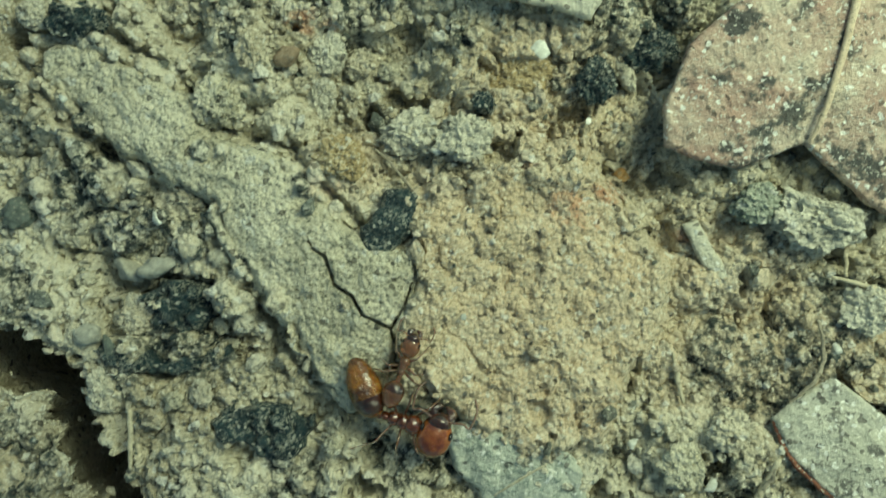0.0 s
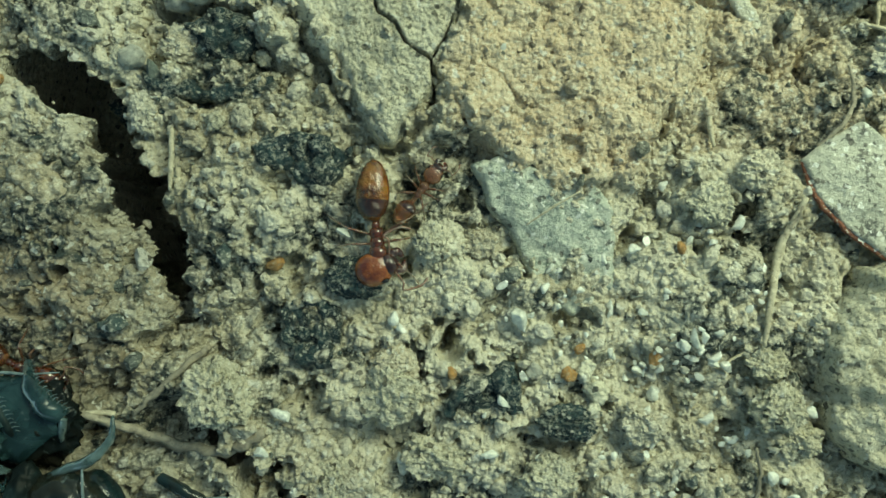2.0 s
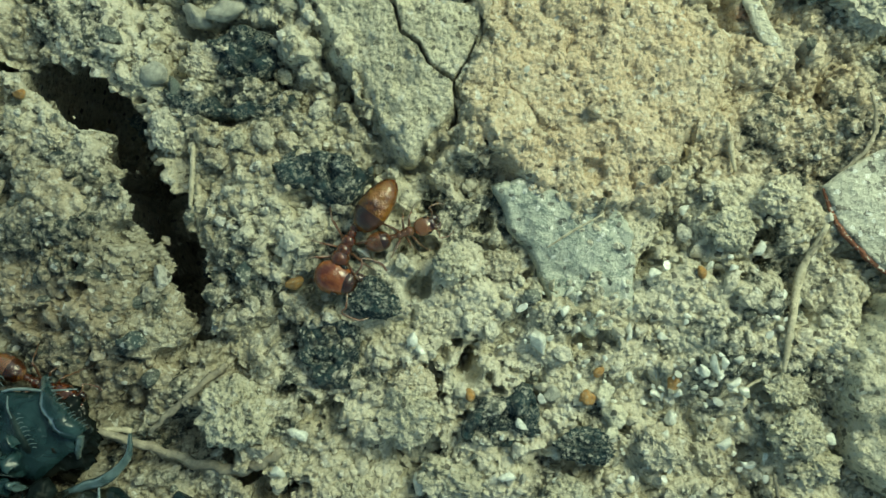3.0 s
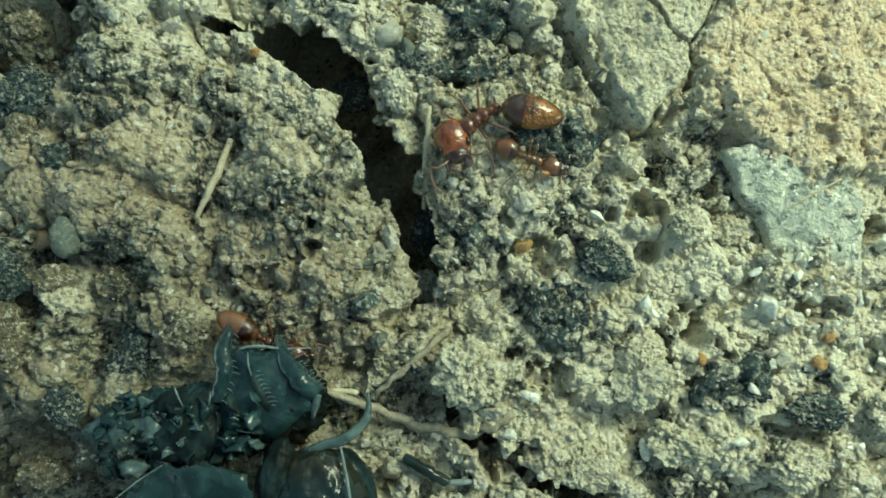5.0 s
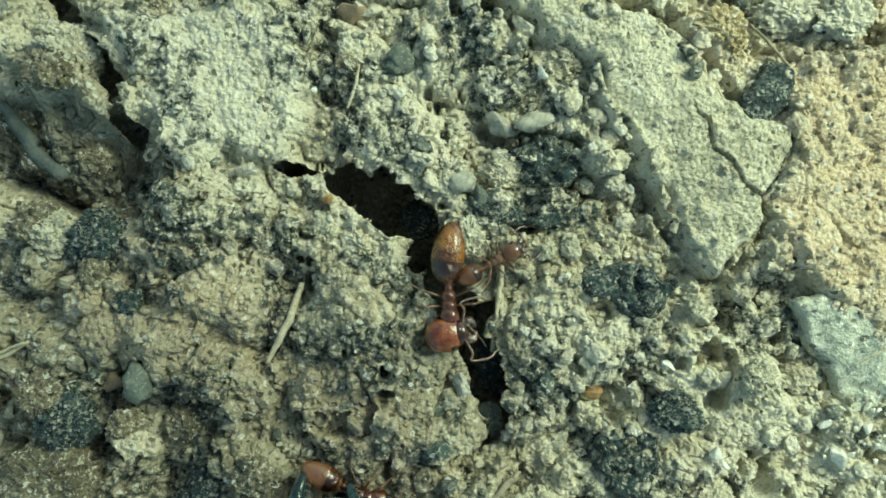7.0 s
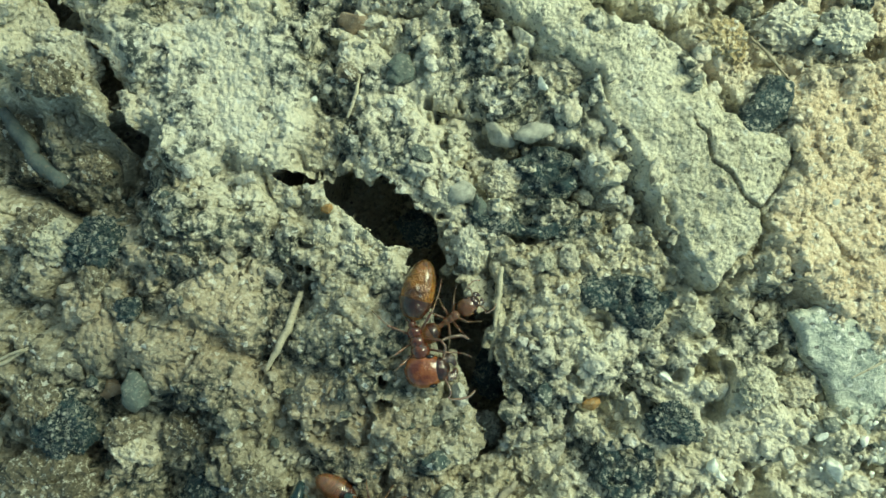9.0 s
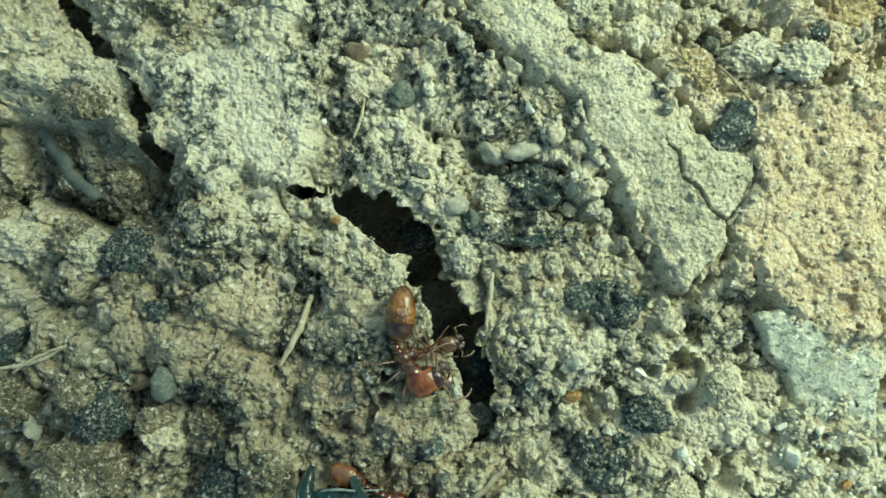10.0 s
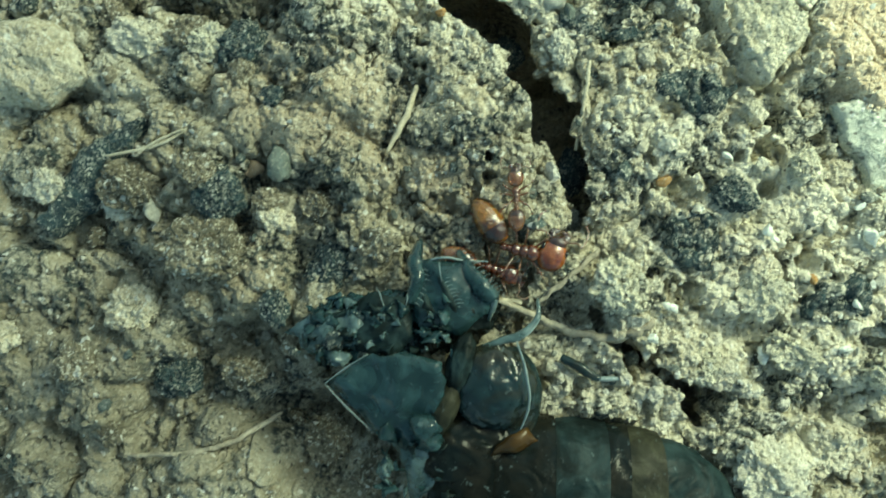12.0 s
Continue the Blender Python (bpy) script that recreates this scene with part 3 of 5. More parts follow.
def build_ground():
    nx, ny = len(GX), len(GY)
    ids = np.arange(nx * ny).reshape(ny, nx)
    faces = np.stack([ids[:-1, :-1], ids[:-1, 1:], ids[1:, 1:], ids[1:, :-1]], -1).reshape(-1, 4)
    # below its lips the crack widens, so the rims overhang
    ux, uy = np.zeros_like(XX), np.zeros_like(XX)
    for line in (CRACK, CRACK_TAIL, CRACK_BACK):
        near = smooth(-1.6, -0.2, along(XX, YY, line))
        gy, gx = np.gradient(along(XX, YY, line), GY, GX)
        ux, uy = ux - near * gx, uy - near * gy
    depth = crack_depth(XX, YY)
    reach = 1.4 * smooth(0.35, 1.4, depth) + 0.08 * depth
    me = mesh_of("ground", np.stack([XX + reach * ux, YY + reach * uy, ZZ], -1).reshape(-1, 3), faces, SOIL, True)
    tone(me, XX.ravel(), YY.ravel())
    tagged(new("ground", me), "dry crumbly grey-tan soil with a deep dark crack", "soil", kind="structure")


build_ground()


def scatter_crumbs():
    """Thousands of loose soil crumbs over the ground."""
    rng = np.random.default_rng(11)
    n = 24500
    x, y = rng.uniform(-38, 17, n), rng.uniform(-26, 11, n)
    keep = (rng.random(n) < np.clip(1.3 * crumbliness(x, y) - 0.3, 0.5, 1)) & (crack_depth(x, y) < 0.3) & (rng.random(n) > 0.7 * lowland(x, y))
    x, y = x[keep], y[keep]
    r = np.clip(rng.lognormal(-2.2, 0.6, len(x)), 0.06, 0.50) * (0.6 + 0.4 * smooth(0.25, 0.5, crumbliness(x, y)))
    z = ZZ[np.clip(np.searchsorted(GY, y), 0, len(GY) - 1), np.clip(np.searchsorted(GX, x), 0, len(GX) - 1)] + 0.25 * r
    on_slab = inside(x, y, SLAB)
    z = np.where(on_slab > 0.25, 1.27 + 0.15 * rng.random(len(x)), z)
    part_of = (on_slab < 0.1) | (rng.random(len(x)) < 0.12)
    x, y, z, r = x[part_of], y[part_of], z[part_of], r[part_of]
    kinds = [ball(1, k, 0.5, 1.0, (1, 0.8, 0.75), 7, 0.35) for k in range(8)]
    fine = [ball(2, k, 0.8, 0.8, (1, 0.8, 0.75), 7, 0.4) for k in range(12)]
    tiny = [ball(1, k, 0.4, 1.0, (1, 0.75, 0.7), 3, 0.5) for k in range(8)]
    vs, fs, at = [], [], 0
    for i in range(len(x)):
        v, f = fine[i % 12] if r[i] > 0.17 else kinds[i % 8] if r[i] > 0.1 else tiny[i % 8]
        a = rng.uniform(0, 6.28)
        c, s_ = math.cos(a), math.sin(a)
        turned = np.stack([v[:, 0] * c - v[:, 1] * s_, v[:, 0] * s_ + v[:, 1] * c, v[:, 2]], -1)
        vs.append(turned * r[i] + (x[i], y[i], z[i]))
        fs.append(f + at)
        at += len(v)
    me = mesh_of("soil_crumbs", np.concatenate(vs), np.concatenate(fs), CRUMB, True)
    count = [len(v) for v in vs]
    tone(me, np.repeat(x, count), np.repeat(y, count))
    tagged(new("soil_crumbs", me), "loose grey-tan soil crumbs lying on the ground", "soil crumbs", kind="stuff")


scatter_crumbs()


# ---- flat pieces: slabs, chips and leaves ----
def flat_piece(name, outline, thick, rise, mat, step=0.08, crown=0.3, ragged=0.12, edge=0.35, grooves=(), tilt=(0.0, 0.0), relief=0.1, base=None, curl=0.0, grow=0.0, lumps=0.15):
    """A solid piece from its outline: rounded rim, crowned and uneven top, real thickness."""
    pts = np.array(outline, float)
    lo, hi = pts.min(0) - 0.3, pts.max(0) + 0.3
    mid = pts.mean(0)
    x, y = np.meshgrid(np.arange(lo[0], hi[0], step), np.arange(lo[1], hi[1], step))
    d = inside(x, y, outline) + grow + ragged * 2 * fbm(x, y, 0.9, 4, 10)
    gy, gx = np.gradient(d, step)
    ids = -np.ones(x.shape, int)
    solid = d > 0
    cell = solid[:-1, :-1] | solid[1:, :-1] | solid[:-1, 1:] | solid[1:, 1:]
    used = np.zeros_like(solid)
    for a in (0, 1):
        for b in (0, 1):
            used[a:a + cell.shape[0], b:b + cell.shape[1]] |= cell
    snap = np.where(d < 0, -d, 0) * 0.9
    size = np.hypot(gx, gy) + 1e-6
    x, y = x + np.clip(snap * gx / size, -step, step), y + np.clip(snap * gy / size, -step, step)
    d = np.maximum(d, 0)
    ground = ground_z(*mid) if base is None else base
    top = ground + rise + crown * smooth(0, 2.5, d) + thick * (np.sqrt(np.clip(d / edge, 0, 1)) - 1)
    top += relief * (fbm(x, y, 1.6, 4, 4) + 0.8 * fbm(x, y, 0.55, 4, 7) + lumps * (domes(x, y, 0.42, 5) - 0.5) * smooth(0.1, 0.5, d)) + tilt[0] * (x - mid[0]) + tilt[1] * (y - mid[1])
    top += curl * ((x - mid[0]) ** 2 + (y - mid[1]) ** 2)
    under = top - thick * np.clip(d / 0.08, 0.25, 1)
    for line in grooves:
        g = along(x, y, line) + 0.05 * fbm(x, y, 0.4, 3, 6) - 0.03
        top = top - np.minimum(0.8 * thick, 0.9) * smooth(-0.03, 0.03, g)
    n = used.sum()
    ids[used] = np.arange(n)
    quads = np.stack([ids[:-1, :-1], ids[:-1, 1:], ids[1:, 1:], ids[1:, :-1]], -1)[cell]
    edges = np.concatenate([quads[:, [0, 1]], quads[:, [1, 2]], quads[:, [2, 3]], quads[:, [3, 0]]])
    key = set(map(tuple, edges.tolist()))
    rim = np.array([(a, b) for a, b in key if (b, a) not in key])
    sides = np.stack([rim[:, 1], rim[:, 0], rim[:, 0] + n, rim[:, 1] + n], -1)
    v = np.concatenate([np.stack([x, y, top], -1)[used], np.stack([x, y, under], -1)[used]])
    return mesh_of(name, v, np.concatenate([quads, quads[:, ::-1] + n, sides]), mat)


def piece(name, label, category, outline, *args, group="", **more):
    return tagged(new(name, flat_piece(name, outline, *args, **more)), label, category, group)


piece("clay_slab", "long pale dried clay slab with a forked crack", "clay slab",
      SLAB,
      1.3, 1.2, CLAY, step=0.06, ragged=0.26, edge=0.42, crown=0.15, relief=0.28, base=0.0, grow=0.26, lumps=0.25,
      grooves=([(-5.19, 0.43, 0.01), (-4.82, -0.28, 0.04), (-4.38, -0.58, 0.045), (-4.14, -1.49, 0.05), (-3.49, -1.89, 0.06), (-3.12, -2.54, 0.06), (-2.21, -3.04, 0.07), (-2.05, -4.32, 0.05)],
               [(-2.21, -3.04, 0.05), (-1.75, -2.29, 0.04), (-1.26, -0.88, 0.02)]))
chip = piece("leaf_chip", "grey-green fragment of a dead leaf half sunk in soil", "leaf fragment",
      [(-0.58, -6.73), (0.31, -6.39), (1.97, -6.74), (3.63, -7.03), (4.39, -8.20), (4.56, -10.87), (3.30, -11.85), (1.93, -11.07), (0.71, -8.85)],
      0.4, 1.28, CHIP_GREEN, crown=0.1, edge=0.16, ragged=0.12, relief=0.2, tilt=(0.04, 0.11), grow=0.08)
part("vein", tube_mesh("vein", [(1.33, -8.72, 1.22), (2.13, -8.12, 1.46), (3.13, -7.48, 1.56)], (0.03, 0.05, 0.03), STRAW, 7, 0.1), chip, "pale thin vein")


def dead_leaf():
    leaf = tagged(new("dead_leaf", flat_piece("dead_leaf", [(7.12, 4.54), (7.91, 6.63), (9.69, 8.12), (11.86, 9.30), (16.21, 9.67), (16.66, 1.93), (15.08, 0.63), (13.89, 1.23),
                  (12.69, 2.53), (11.80, 3.29), (10.91, 2.93), (9.71, 2.43), (8.22, 2.73), (7.12, 3.24)], 0.22, 1.25, LEAF_PINK, crown=0.35, edge=0.05, ragged=0.05, relief=0.14, base=0.0)),
                  "brownish pink dead leaf with dark mould spots", "leaf")
    part("midrib", tube_mesh("midrib", [(13.45, 8.90, 1.75), (12.87, 6.32, 1.72), (12.19, 4.13, 1.66), (11.86, 3.29, 1.5)], (0.15, 0.12, 0.10, 0.06), PALE_STRAW, 8, 0.1), leaf, "pale raised midrib")


dead_leaf()


def curled_leaf():
    leaf = tagged(new("curled_leaf", flat_piece("curled_leaf", [(10.89, -6.11), (11.75, -5.36), (12.94, -4.64), (14.42, -5.78), (16.32, -7.14), (16.23, -9.61), (13.98, -9.44), (12.50, -8.41), (11.43, -7.32)],
                  0.2, 1.0, LEAF_GREY, crown=0.25, edge=0.05, ragged=0.04, relief=0.1, base=0.15)), "grey dead leaf piece with a reddish cut edge", "leaf fragment")
    part("cut_edge", tube_mesh("cut_edge", [(10.89, -6.15, 1.0), (11.43, -7.32, 1.0), (12.50, -8.45, 1.0), (14.02, -9.48, 1.0)], (0.05, 0.10, 0.10, 0.05), RED_EDGE, 8, 0.15), leaf, "reddish brown cut edge")


curled_leaf()
piece("pale_leaf", "pale papery leaf piece lying on dark soil", "leaf fragment", [(-0.30, 9.16), (1.11, 8.16), (3.11, 7.75), (4.51, 7.30), (4.87, 7.94), (4.11, 9.14)],
      0.2, 0.9, LEAF_PALE, crown=0.2, edge=0.06, ragged=0.06)
piece("leaf_scrap", "narrow grey leaf scrap on ochre soil", "leaf fragment", [(8.09, 0.57), (8.57, 0.73), (9.17, -0.27), (9.93, -1.57), (9.63, -1.67), (8.73, -0.87)],
      0.15, 0.35, LEAF_PALE, crown=0.1, edge=0.05, ragged=0.05)
piece("earth_slab", "large pale slab of crusted earth", "earth slab", [(13.18, -9.93), (14.79, -9.35), (16.06, -10.23), (16.42, -18.06), (13.91, -17.12), (12.21, -15.74), (11.90, -13.27), (12.21, -11.20)],
      1.4, 0.9, CLAY, crown=0.3, edge=0.35, ragged=0.25, relief=0.4, lumps=0.5)
piece("earth_slab", "pale crusted earth slab beside low ground", "earth slab", [(-36.96, -6.54), (-34.87, -5.63), (-32.88, -6.19), (-32.23, -8.08), (-33.55, -9.53), (-36.67, -9.68)],
      1.2, 0.9, CLOD, crown=0.3, edge=0.7, ragged=0.15, relief=0.4)
piece("grey_plate", "smooth grey earth plate along the crack's rim", "earth plate", [(-16.83, -7.09), (-15.07, -6.70), (-14.73, -7.87), (-15.08, -9.33), (-15.99, -9.89), (-16.57, -8.74)],
      0.5, 0.2, CLOD, crown=0.1, edge=0.4, ragged=0.35, relief=0.4, lumps=0.6)

# charcoal chips
for outline, rise, group in (
        ([(-8.62, -6.37), (-7.80, -5.80), (-5.77, -5.85), (-5.16, -6.56), (-5.57, -7.58), (-6.38, -7.89), (-7.20, -7.18)], 0.55, ""),
        ([(-11.02, -2.01), (-10.24, -1.60), (-8.91, -1.70), (-8.77, -2.61), (-9.43, -3.32), (-10.65, -3.12)], 0.5, ""),
        ([(-12.19, -4.04), (-11.06, -3.77), (-10.25, -4.14), (-10.45, -4.85), (-11.68, -4.96)], 0.45, ""),
        ([(-1.00, -15.48), (-0.01, -14.15), (0.89, -13.60), (1.28, -14.52), (1.08, -15.67), (0.26, -15.91)], 0.5, ""),
        ([(-7.02, -12.35), (-6.32, -11.80), (-5.37, -12.08), (-5.41, -13.95), (-6.24, -13.88)], 0.35, "")):
    piece("charcoal_chip", "black charcoal chip dusted with pale grains", "charcoal", outline, 0.7, rise - 0.12, CHAR, crown=0.05, edge=0.2, ragged=0.42, relief=0.5, grow=0.2, lumps=1.0, group="charcoal chips")
piece("charcoal_chip", "dark charcoal flake on the clay slab", "charcoal", [(-3.12, 0.43), (-2.31, 1.44), (-1.40, 1.54), (-1.47, 0.33), (-2.31, -0.38), (-3.02, -0.38)],
      0.3, -0.12, CHAR, crown=0.05, edge=0.25, ragged=0.3, relief=0.2, grow=0.1, base=1.32, group="charcoal chips")
piece("bark_flake", "dusty blue-grey bark flake on the soil", "bark", [(-10.82, -4.69), (-9.73, -4.08), (-7.89, -3.62), (-7.65, -4.01), (-9.26, -4.67)],
      0.35, 0.25, CHAR, crown=0.1, edge=0.2, ragged=0.3, relief=0.3, group="bark flakes")

# ---- clods, stones and grains ----
LUMPS = {}


def lump_mesh(kind, mat, detail, rough, size):
    key = (kind, mat.name, detail)
    if key not in LUMPS:
        v, f = ball(detail, kind, rough, size, (1, 1, 1), 9 if detail <= 2 else 4 if detail >= 4 else 7, 0.3 if detail <= 2 else 0.6 if detail >= 4 else 0.5)
        if detail >= 4:
            v = granules(v, kind)
        LUMPS[key] = mesh_of("lump", v, f, mat, detail <= 2 or detail >= 5)
    return LUMPS[key]


COUNT = [0]


def stone(name, label, category, x, y, w, h, mat, turn=0.0, tall=0.8, sink=0.32, detail=4, rough=0.75, size=0.75, group="", z=None):
    COUNT[0] += 1
    k = COUNT[0]
    if detail == 4:
        w, h = 0.95 * w, 0.95 * h
        detail = 5 if w + h > 1.1 else 4
    me = lump_mesh(k % 5, mat, detail, rough, size)
    t = tall * 0.5 * (w + h)
    ob = new(name, me)
    base = (crest(x, y, 5, 97) if detail <= 2 else crest(x, y) if detail == 3 else ground_z(x, y)) if z is None else z
    ob.matrix_basis = pose(x * MM, y * MM, (base + t * (1 - 2 * sink)) * MM, 6 * math.sin(k), 6 * math.cos(k), turn) @ Matrix.Diagonal((w, h, t, 1))
    return tagged(ob, label, category, group)


def clod(x, y, w, h, mat=CLOD, turn=0.0, label="rough grey-tan soil clod", **more):
    return stone("soil_clod", label, "soil clod", x, y, w, h, mat, turn, group="soil clods", **more)


clod(-8.24, 4.82, 0.93, 0.89, CLAY)
clod(-12.85, 7.51, 1.05, 0.69, DARK_CLOD, label="bluish grey crusted soil clod")
clod(-14.28, 7.72, 0.60, 0.56)
clod(2.11, 5.95, 1.85, 1.25, OCHRE_CLOD, -8, "broad ochre clod with a white dot on top", tall=0.5)
clod(1.01, 4.75, 0.48, 0.42, DARK_CLOD, label="small dark soil clod with specks")
clod(4.92, 5.54, 0.69, 0.81, DARK_CLOD, label="dark damp soil clod near leaf")
clod(-6.96, 6.59, 0.52, 0.81)
clod(-4.63, 6.78, 0.77, 0.81, PALE_LUMP, label="whitish soil clod with dark specks")
clod(-4.94, 5.27, 0.65, 0.85, PALE_LUMP, label="whitish soil clod with dark specks")
clod(-3.89, 2.75, 0.93, 0.81, OCHRE_CLOD, label="small ochre crusted soil clod")
clod(-1.30, 3.75, 1.29, 0.89)
clod(12.63, 0.69, 1.69, 1.17, PALE_LUMP, -5, "pale crusty soil clod below the leaf")
clod(10.42, 1.29, 0.93, 0.73, GREY_CLOD, label="grey soil clod below the leaf")
clod(14.15, -2.37, 0.97, 0.85, PALE_LUMP, label="pale soil clod with dark specks")
clod(7.86, -7.82, 0.85, 0.81, CLAY, label="pale rounded crusty soil clod")
clod(6.91, 6.83, 1.01, 0.85, DARK_CLOD, label="dark damp soil clod near leaf")
clod(-9.61, 1.54, 1.05, 0.89)
clod(-11.37, -2.72, 0.81, 0.65)
clod(-13.31, -3.33, 0.69, 0.52)
clod(6.11, 5.94, 0.36, 0.73, turn=20)
clod(-3.32, 6.37, 0.73, 0.60)
clod(-2.31, 6.17, 0.48, 0.44, CLAY)
clod(9.36, -6.50, 0.91, 0.73)
clod(0.31, 3.55, 1.01, 0.81)
clod(10.15, -13.34, 0.83, 0.70, CLAY, label="rounded pale crusty soil clod", sink=0.1)
clod(10.32, -14.74, 0.95, 0.87, CLAY, label="rounded pale crusty soil clod", sink=0.1)
clod(11.29, -15.88, 0.87, 0.78, CLAY, label="rounded pale crusty soil clod", sink=0.1)
clod(-2.05, -9.36, 0.66, 0.66, CLAY, sink=0.1)
clod(-0.30, -9.40, 0.70, 0.54, sink=0.1)
clod(-9.15, -15.13, 1.24, 1.24, CLAY, 20, "rounded pale soil clod beside a pit", tall=0.95, sink=0.2)
clod(-3.13, -13.86, 0.87, 0.78)
clod(-1.35, -17.11, 1.36, 0.91, CLAY)
clod(2.39, -17.59, 1.16, 0.83, CLAY)
clod(-4.63, -18.29, 0.78, 0.70)
clod(3.15, -15.69, 1.11, 0.62, DARK_CLOD, label="bluish soil clod under white crumbs")
clod(-4.48, -11.01, 0.83, 0.54, DARK_CLOD, label="grey soil clod among crumbs")
clod(5.83, -15.58, 0.83, 0.83)
clod(-9.41, 1.05, 0.95, 0.87, CLAY)
clod(-11.51, -2.56, 0.75, 0.70, PALE_LUMP, label="pale soil clod with dark specks")
clod(-12.33, -5.33, 0.50, 0.79, turn=8, sink=0.5)
clod(-12.07, -6.45, 0.46, 0.58, turn=40, sink=0.5)
clod(-16.25, -5.65, 0.70, 0.54, turn=-25, sink=0.55)
# the crack's shade is put into the near-black colour of these two lumps
clod(-11.08, -10.01, 0.75, 1.08, DARK_CLOD, 10, "soil lump deep in the crack, shade put into its colour", z=-2.6)
clod(-14.37, -4.56, 0.91, 0.70, DARK_CLOD, -30, "soil lump deep in the crack, shade put into its colour", z=-3.4)
clod(-11.03, -12.39, 0.79, 0.70)
clod(-4.82, -10.75, 0.83, 0.70, DARK_CLOD, label="grey soil clod among crumbs")
clod(-27.66, 0.42, 1.19, 1.38, turn=30, z=-0.6, label="rounded soil clod in low ground", tall=0.9)
clod(-30.94, 2.25, 2.15, 1.86, CLOD, z=-0.4, label="large pale rounded soil clod")
clod(-30.20, -6.07, 1.34, 0.81, label="soil clod in low ground")
clod(-27.82, -5.99, 1.05, 0.86, MOIST_SHADE_CLOD)
clod(-25.64, -6.28, 1.19, 1.10, DARK_CLOD, label="bluish grey crusted soil clod")
clod(-29.99, -12.51, 1.29, 1.10, MOIST_SHADE_CLOD)
clod(-26.03, -12.65, 1.19, 1.00, DARK_CLOD, label="dark soil clod with pale specks")
clod(-21.27, -15.23, 1.10, 1.05, DARK_CLOD, label="dark soil clod with pale specks")
clod(-26.29, -14.98, 1.84, 1.40, MOIST_SHADE_CLOD, 10, "large round dull brown soil clod", tall=0.7)
clod(-30.35, -12.90, 1.11, 1.21, turn=15)
clod(-30.23, -6.08, 1.40, 0.97)
clod(-27.31, -6.19, 1.11, 0.87, CLAY)
clod(-33.61, -12.81, 0.92, 0.73)
clod(-29.54, -17.92, 1.21, 1.07)
clod(-27.74, -20.55, 1.07, 1.07, DARK_CLOD, label="dark charred soil clod on low ground")
# the dark tone of these two holds the hollow's shade as well as damp
clod(-20.99, -23.13, 1.07, 1.21, MOIST_SHADE_CLOD, label="dull damp soil clod beside the insect, darkened for shade")
clod(-18.71, -24.38, 1.21, 0.87, MOIST_SHADE_CLOD, label="dull damp soil clod beside the insect, darkened for shade")
clod(-3.21, -14.87, 1.11, 1.07, CLAY)
clod(-5.14, -18.19, 0.82, 0.87, CLAY)
clod(-6.27, -22.40, 0.97, 0.87)
clod(-2.26, -22.31, 1.45, 1.60, CLOD, label="broad pale crusted soil clod", tall=0.7)


for x, y, w in ((-7.55, -1.3, 0.45), (-7.35, -2.9, 0.42), (-8.3, -3.0, 0.38), (-8.8, -5.3, 0.5), (-6.95, -4.3, 0.42), (-9.2, -0.2, 0.5), (-8.2, -0.6, 0.4), (-12.4, -2.2, 0.42), (-7.9, -3.7, 0.3), (-6.2, -3.4, 0.35),
                (-13.1, -1.4, 0.4), (-9.7, -5.5, 0.4), (-10.4, -6.2, 0.45), (-4.2, -7.1, 0.4), (-5.3, -8.6, 0.42)):
    clod(x, y, w, 0.8 * w, CLAY if w < 0.41 else CLOD, 70 * x, "small rounded pale soil clod", sink=0.15)

rng = np.random.default_rng(31)
for k in range(50):
    x, y = rng.uniform(-36, -17), rng.uniform(-24, 2)
    if inside(np.array([x]), np.array([y]), LEFT_BLOCK)[0] < 0.3 and inside(np.array([x]), np.array([y]), PALE_BLOCK)[0] < 0 and crack_depth(np.array([x]), np.array([y]))[0] < 0.2 and along(np.array([x]), np.array([y]), CRACK_BACK)[0] < -0.9 and math.dist((x, y), (-30.61, -12.68)) > 2.2:
        w = rng.uniform(0.4, 0.95)
        clod(x, y, w, w * rng.uniform(0.65, 1.0), (MOIST_SHADE_CLOD, CLOD, MOIST_SHADE_CLOD, DARK_CLOD, MOIST_SHADE_CLOD)[k % 5] if k % 3 else MOIST_SHADE_CLOD, 360 * rng.random(), "rounded dull brown soil clod", tall=rng.uniform(0.65, 0.95), sink=0.22)


def pebble(x, y, w, h, mat, label, turn=0.0, **more):
    return stone("pebble", label, "pebble", x, y, w, h, mat, turn, detail=3, rough=0.6, size=0.9, group="pebbles", **more)


pebble(-15.34, 0.88, 0.58, 0.50, TEAL_STONE, "smooth grey-green pebble lying on soil", sink=0.25)
pebble(-15.23, 0.95, 0.56, 0.52, TEAL_STONE, "smooth grey-green pebble lying on soil", sink=0.25)
pebble(-10.36, -0.90, 0.79, 0.41, GREY_STONE, "pale grey oval pebble on soil", 12, sink=0.2)
pebble(-11.59, -1.05, 0.62, 0.41, GREY_STONE, "pale grey pebble among soil crumbs", -35, sink=0.2)
pebble(-12.87, -3.23, 0.58, 0.41, GREY_STONE, "pale grey pebble among soil crumbs")
pebble(-12.12, -3.80, 0.33, 0.50, TEAL_STONE, "small bluish pebble beside charcoal", 15)
pebble(6.12, 2.38, 0.32, 0.26, AMBER_GRAIN, "small tan pebble on ochre soil")
pebble(-5.84, 6.42, 0.52, 0.40, RUST_STONE, "rust-brown pebble between soil clods", 20)
pebble(-17.19, 2.70, 0.62, 0.48, RUST_STONE, "rusty tan pebble on pale soil")
pebble(-23.73, -11.14, 0.57, 0.76, TEAL_STONE, "dull teal pebble between clods", 15)
